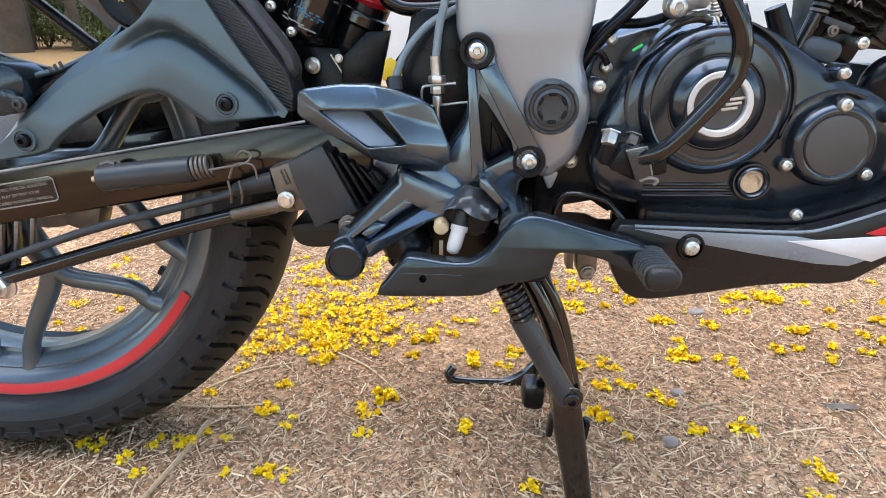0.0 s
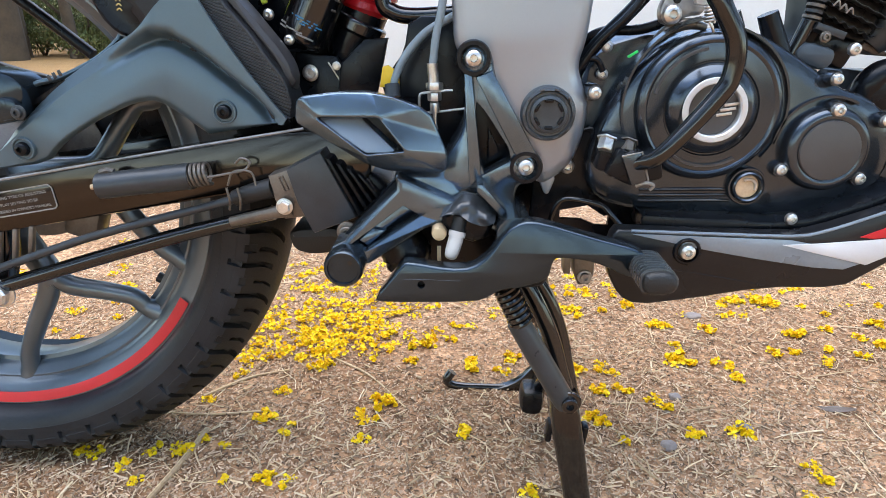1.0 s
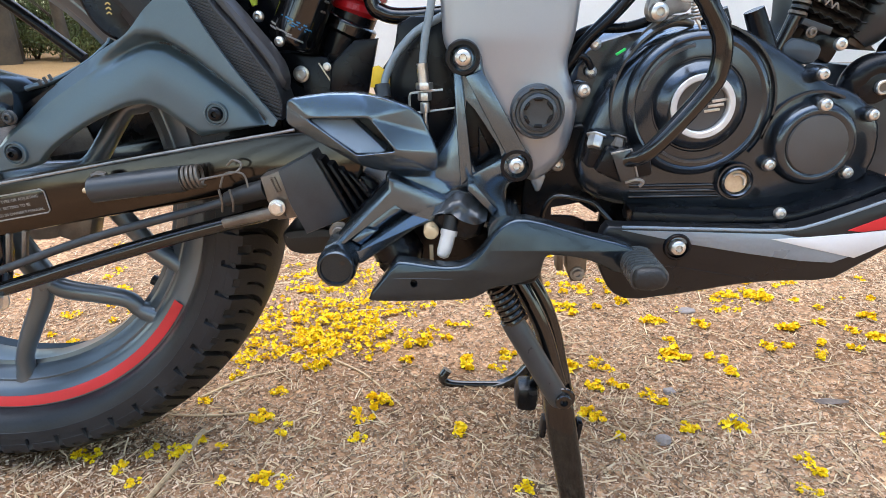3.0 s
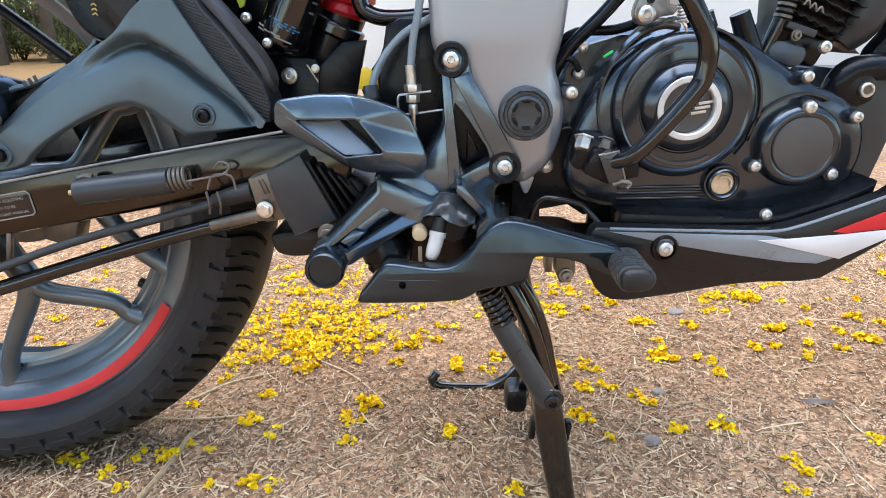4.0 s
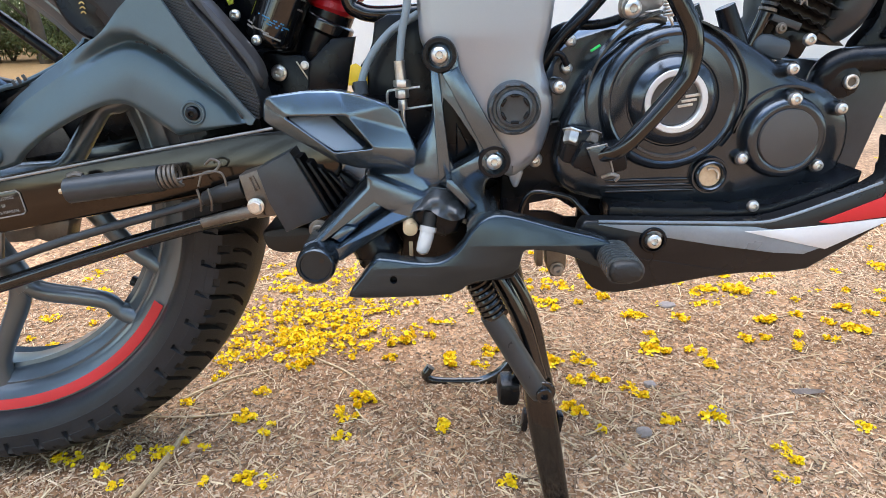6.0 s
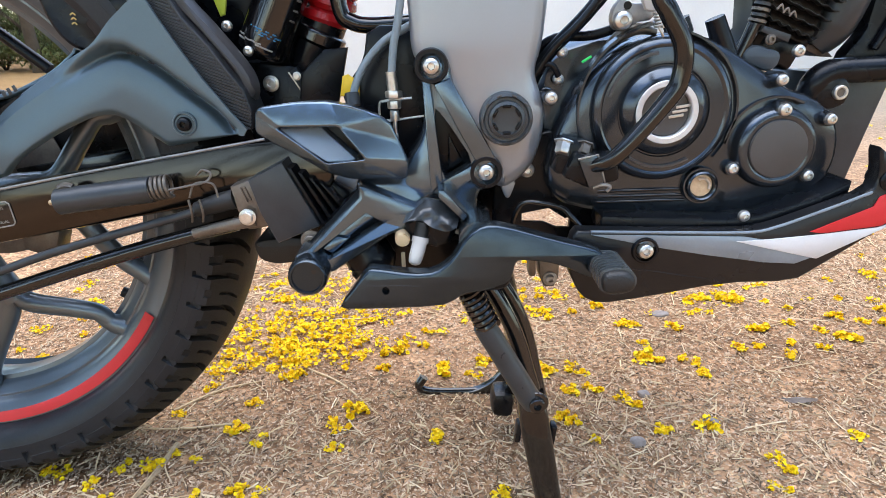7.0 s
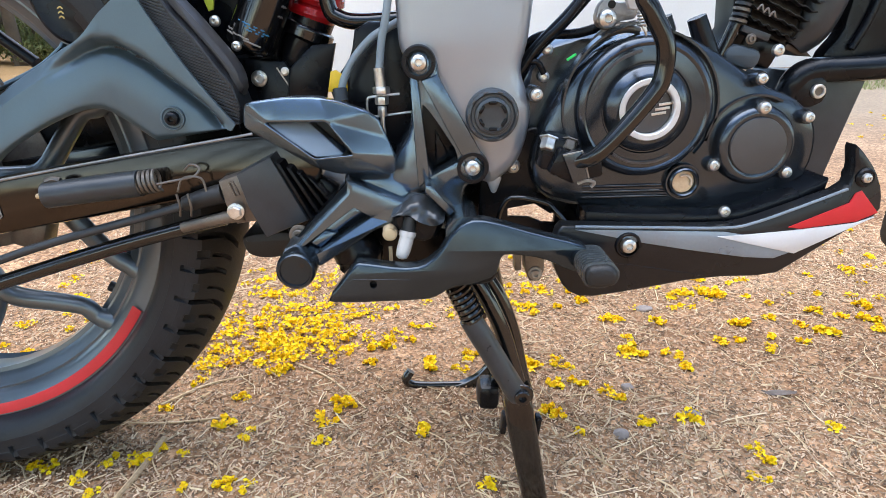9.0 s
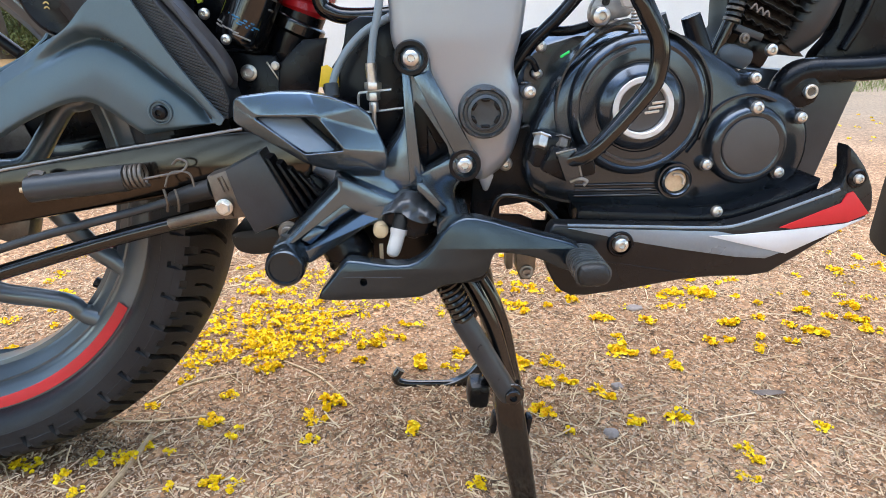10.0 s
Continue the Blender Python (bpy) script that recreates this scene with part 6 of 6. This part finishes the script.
clip_ = part("clip", plate([(0.4355, 0.4990), (0.4620, 0.4900), (0.4600, 0.4835), (0.4335, 0.4935)], -0.060, -0.0785, 0.0012), M_SLEEVE, cyl, "dark grey clip plate")
bolt(clip_, 0.443, -0.0785, 0.4865, 0.0036, "flange", M_STEEL)
for k in range(3):
    part("wire_loop", tube([(0.446 + 0.006 * k, -0.077, 0.512 - 0.003 * k), (0.449 + 0.006 * k, -0.079, 0.516 - 0.003 * k), (0.452 + 0.006 * k, -0.077, 0.511 - 0.003 * k)], 0.0009, 6, 4), M_ALLOY, cyl)
part("exhaust_header", tube([(0.536, -0.045, 0.62), (0.532, -0.045, 0.560), (0.525, -0.045, 0.522), (0.516, -0.043, 0.496), (0.503, -0.040, 0.478)], [0.020, 0.021, 0.0215, 0.020, 0.014], 28, 6), M_SLEEVE, bike, "smooth dark grey exhaust header")
part("header_strap", plate([(0.482, 0.4800), (0.488, 0.4825), (0.512, 0.4755), (0.520, 0.4680), (0.506, 0.4690)], -0.010, -0.050, 0.001), M_RUST, bike, "brown rusty heat strap")
part("header_hose", tube([(0.496, -0.058, 0.428), (0.500, -0.060, 0.444), (0.512, -0.061, 0.4545), (0.54, -0.060, 0.4565), (0.58, -0.058, 0.4575), (0.63, -0.05, 0.462), (0.70, -0.03, 0.475)], [0.012, 0.0130, 0.0125, 0.0118, 0.012, 0.012, 0.012], 20, 6), M_PLASTIC, bike, "thick black coolant hose")
hs = part("hose_bracket", plate(soft([(0.499, 0.455), (0.527, 0.451), (0.529, 0.428), (0.512, 0.420), (0.496, 0.428)], 1), -0.03, -0.072, 0.003), M_PLASTIC, bike, "black hose bracket")
part("eyelet", lathe([(0.0068, 0.070), (0.0068, 0.0755), (0.0060, 0.0765), (0.0046, 0.0765), (0.0040, 0.0755), (0.0040, 0.0735), (0, 0.0735)], (0.518, 0, 0.4375), 28), M_CHROME, hs, "bright ring of a hose eyelet")
part("eyelet_core", lathe([(0.0041, 0.072), (0.0041, 0.0745), (0, 0.0745)], (0.518, 0, 0.4375), 20), M_STEEL, hs)
part("front_shield", plate([(0.50, 0.455), (0.5845, 0.449), (0.570, 0.395), (0.557, 0.345), (0.552, 0.322), (0.530, 0.304), (0.46, 0.292), (0.44, 0.315), (0.46, 0.40)], 0.02, -0.045, 0.003), M_SLEEVE, bike, "flat dark grey engine shield")
cowl = part("radiator_cowl", plate(soft([(0.60, 0.62), (0.572, 0.57), (0.562, 0.508), (0.560, 0.490), (0.541, 0.466), (0.550, 0.458), (0.620, 0.458), (0.68, 0.475), (0.72, 0.62)], 1), -0.012, -0.03, 0.005), M_PLASTIC, bike, "black cowl ahead of the cylinder")
part("cowl_pipe", tube([(0.568, -0.034, 0.474), (0.580, -0.034, 0.500), (0.588, -0.034, 0.530), (0.594, -0.034, 0.58)], 0.0040, 10, 4), M_PLASTIC, cowl)
part("wire_guard", tube([(0.2085, -0.100, 0.322), (0.2125, -0.102, 0.338), (0.222, -0.104, 0.3475), (0.252, -0.108, 0.343), (0.262, -0.112, 0.335), (0.272, -0.118, 0.324), (0.2795, -0.13, 0.312), (0.280, -0.135, 0.306)], 0.0027, 10, 5), M_GLOSS, bike, "bent black wire guard")

# front mudguard with the flap that hangs behind the wheel
def bowed(line, half, thick, corner=0.0):
    """A strip along a line in x and z, across y, bowed outwards a little; its first end has rounded corners."""
    pts = curve_points([(x, 0, z) for x, z in line], 8)
    bm = bmesh.new()
    rings = []
    for i, p in enumerate(pts):
        way = (pts[min(i + 1, len(pts) - 1)] - pts[max(i - 1, 0)]).normalized()
        out = Vector((-way.z, 0, way.x))
        run = (p - pts[0]).length
        h = half - (corner - math.sqrt(max(0.0, corner ** 2 - (corner - run) ** 2)) if run < corner else 0.0)
        front_, back_ = [], []
        for k in range(13):
            v_ = -1 + k / 6
            c = p + Vector((0, h * v_, 0)) + out * 0.010 * (1 - v_ * v_)
            front_.append(bm.verts.new(c))
            back_.append(bm.verts.new(c - out * thick))
        rings.append(front_ + back_[::-1])
    for a, b in zip(rings, rings[1:]):
        for k in range(len(a)):
            bm.faces.new((a[k - 1], a[k], b[k], b[k - 1]))
    bm.faces.new(rings[0][::-1])
    bm.faces.new(rings[-1])
    return bm


mud = part("front_mudguard", bowed([(0.722, 0.400), (0.732, 0.460), (0.775, 0.560), (0.86, 0.650), (0.97, 0.702), (1.10, 0.718), (1.24, 0.700)], 0.066, 0.004), M_PLASTIC, bike, "black plastic front mudguard")
part("mud_flap", bowed([(0.703, 0.238), (0.704, 0.270), (0.708, 0.330), (0.718, 0.405)], 0.050, 0.004, 0.016), M_FLAP, mud, "dusty rubber mud flap, browned for reflected ground")

# belly pan
bp_ = part("belly_pan", slab(soft([(0.258, 0.333), (0.270, 0.3325), (0.340, 0.330), (0.408, 0.3275), (0.434, 0.3315), (0.475, 0.346), (0.514, 0.361), (0.518, 0.376), (0.513, 0.401), (0.521, 0.395), (0.536, 0.378), (0.546, 0.358), (0.5485, 0.337), (0.523, 0.323), (0.477, 0.291), (0.458, 0.279), (0.394, 0.279), (0.326, 0.267), (0.283, 0.2615), (0.266, 0.270), (0.254, 0.294), (0.252, 0.31)], 1),
       [(0.002, -0.132), (0, -0.134), (0, -0.1475), (0.0008, -0.1495), (0.0025, -0.1505)]), M_PAN, bike, "black belly pan with silver, white and red graphics", 40)


def decal(name, pts, m, label, y=-0.1508):
    return part(name, plate(pts, y + 0.002, y - 0.0006, 0.0002), m, bp_, label)


decal("silver_graphic", [(0.272, 0.3290), (0.408, 0.3235), (0.430, 0.3195), (0.470, 0.3025), (0.456, 0.297), (0.428, 0.299), (0.375, 0.3075), (0.332, 0.3155)], M_SILVER, "silver grey graphic")
decal("white_graphic", [(0.401, 0.3195), (0.430, 0.3205), (0.470, 0.3235), (0.524, 0.3290), (0.542, 0.3345), (0.474, 0.3015), (0.426, 0.3130)], M_WHITE, "white graphic", -0.1516)
decal("red_graphic", [(0.465, 0.3265), (0.517, 0.348), (0.521, 0.357), (0.526, 0.359), (0.5445, 0.3385), (0.526, 0.3305), (0.476, 0.3250)], M_RED, "red graphic", -0.1512)
part("edge_bead", tube([(0.272, -0.1500, 0.3315), (0.34, -0.1500, 0.329), (0.408, -0.1500, 0.327), (0.434, -0.1500, 0.3310), (0.475, -0.1500, 0.3455), (0.514, -0.1500, 0.3605)], 0.0014, 8, 4), M_SILVER, bp_)
part("pan_crease", tube([(0.3028, -0.1500, 0.2972), (0.345, -0.1502, 0.2900), (0.3932, -0.1500, 0.2814)], 0.0009, 6, 3), M_PAN, bp_)
part("pan_boss", lathe([(0.0120, 0.14), (0.0120, 0.1525), (0.011, 0.1540), (0.0095, 0.1540), (0.0088, 0.151), (0, 0.151)], (0.3205, 0, 0.3135), 36), M_PLASTIC, bp_)
bolt(bp_, 0.3205, -0.151, 0.3135, 0.0066, "dome")
part("tip_boss", lathe([(0.0085, 0.13), (0.0085, 0.1520), (0.007, 0.1535), (0, 0.1525)], (0.5265, 0, 0.371), 24), M_PLASTIC, bp_)
bolt(bp_, 0.5265, -0.1525, 0.371, 0.0042, "dome")
part("pan_floor", plate([(0.345, 0.282), (0.46, 0.290), (0.50, 0.315), (0.46, 0.300), (0.345, 0.290)], 0.12, -0.128, 0.002), M_PLASTIC, bp_)
part("inner_lip", plate([(0.285, 0.340), (0.40, 0.334), (0.43, 0.337), (0.475, 0.352), (0.508, 0.366), (0.506, 0.355), (0.472, 0.340), (0.43, 0.326), (0.40, 0.322), (0.285, 0.326)], -0.09, -0.132, 0.003), M_PLASTIC, bp_)

# leads and brackets between frame and engine
part("lead", tube([(0.228, -0.09, 0.460), (0.245, -0.095, 0.485), (0.268, -0.10, 0.508), (0.30, -0.10, 0.55)], 0.0032, 10, 4), M_PLASTIC, bike, "thin black lead")
part("lead", tube([(0.226, -0.085, 0.452), (0.232, -0.09, 0.468), (0.243, -0.092, 0.470), (0.250, -0.09, 0.460)], 0.0030, 10, 4), M_PLASTIC, bike, "looped black lead")
part("lead", tube([(0.230, -0.06, 0.478), (0.25, -0.07, 0.492), (0.285, -0.07, 0.494), (0.32, -0.075, 0.505)], 0.0045, 10, 4), M_PLASTIC, bike)
part("thick_cable", tube([(0.222, -0.07, 0.440), (0.240, -0.075, 0.475), (0.275, -0.08, 0.512), (0.315, -0.085, 0.560)], 0.0062, 12, 5), M_PLASTIC, bike, "thick black cable")

# seat and tank, out of view, added to shade the parts below
def hull(line, n=24):
    """A rounded body along x: rows of (x, low z, high z, half width)."""
    bm = bmesh.new()
    rings = []
    xs = np.linspace(0, len(line) - 1, 30)
    for u in xs:
        x, lo, hi, w = (float(np.interp(u, range(len(line)), [q[i] for q in line])) for i in range(4))
        ring = []
        for k in range(n):
            a = 2 * math.pi * k / n
            c, s_ = math.cos(a), math.sin(a)
            ring.append(bm.verts.new((x, w * math.copysign(abs(c) ** 0.7, c), (lo + hi) / 2 + (hi - lo) / 2 * math.copysign(abs(s_) ** 0.8, s_))))
        rings.append(ring)
    for a, b in zip(rings, rings[1:]):
        for k in range(n):
            bm.faces.new((a[k - 1], a[k], b[k], b[k - 1]))
    bm.faces.new(rings[0][::-1])
    bm.faces.new(rings[-1])
    return bm


part("fuel_tank", hull([(0.20, 0.76, 0.82, 0.08), (0.26, 0.72, 0.92, 0.11), (0.38, 0.70, 1.00, 0.13), (0.52, 0.70, 1.01, 0.13), (0.64, 0.75, 0.96, 0.10), (0.70, 0.82, 0.90, 0.05)]), M_GLOSS, bike, "unseen gloss black tank, added for shade")
part("seat", hull([(-0.50, 0.90, 0.95, 0.07), (-0.40, 0.85, 0.96, 0.10), (-0.14, 0.79, 0.90, 0.11), (0.02, 0.75, 0.84, 0.11), (0.14, 0.75, 0.83, 0.10), (0.22, 0.77, 0.82, 0.07)]), M_RUBBER2, bike, "unseen black seat, added for shade")

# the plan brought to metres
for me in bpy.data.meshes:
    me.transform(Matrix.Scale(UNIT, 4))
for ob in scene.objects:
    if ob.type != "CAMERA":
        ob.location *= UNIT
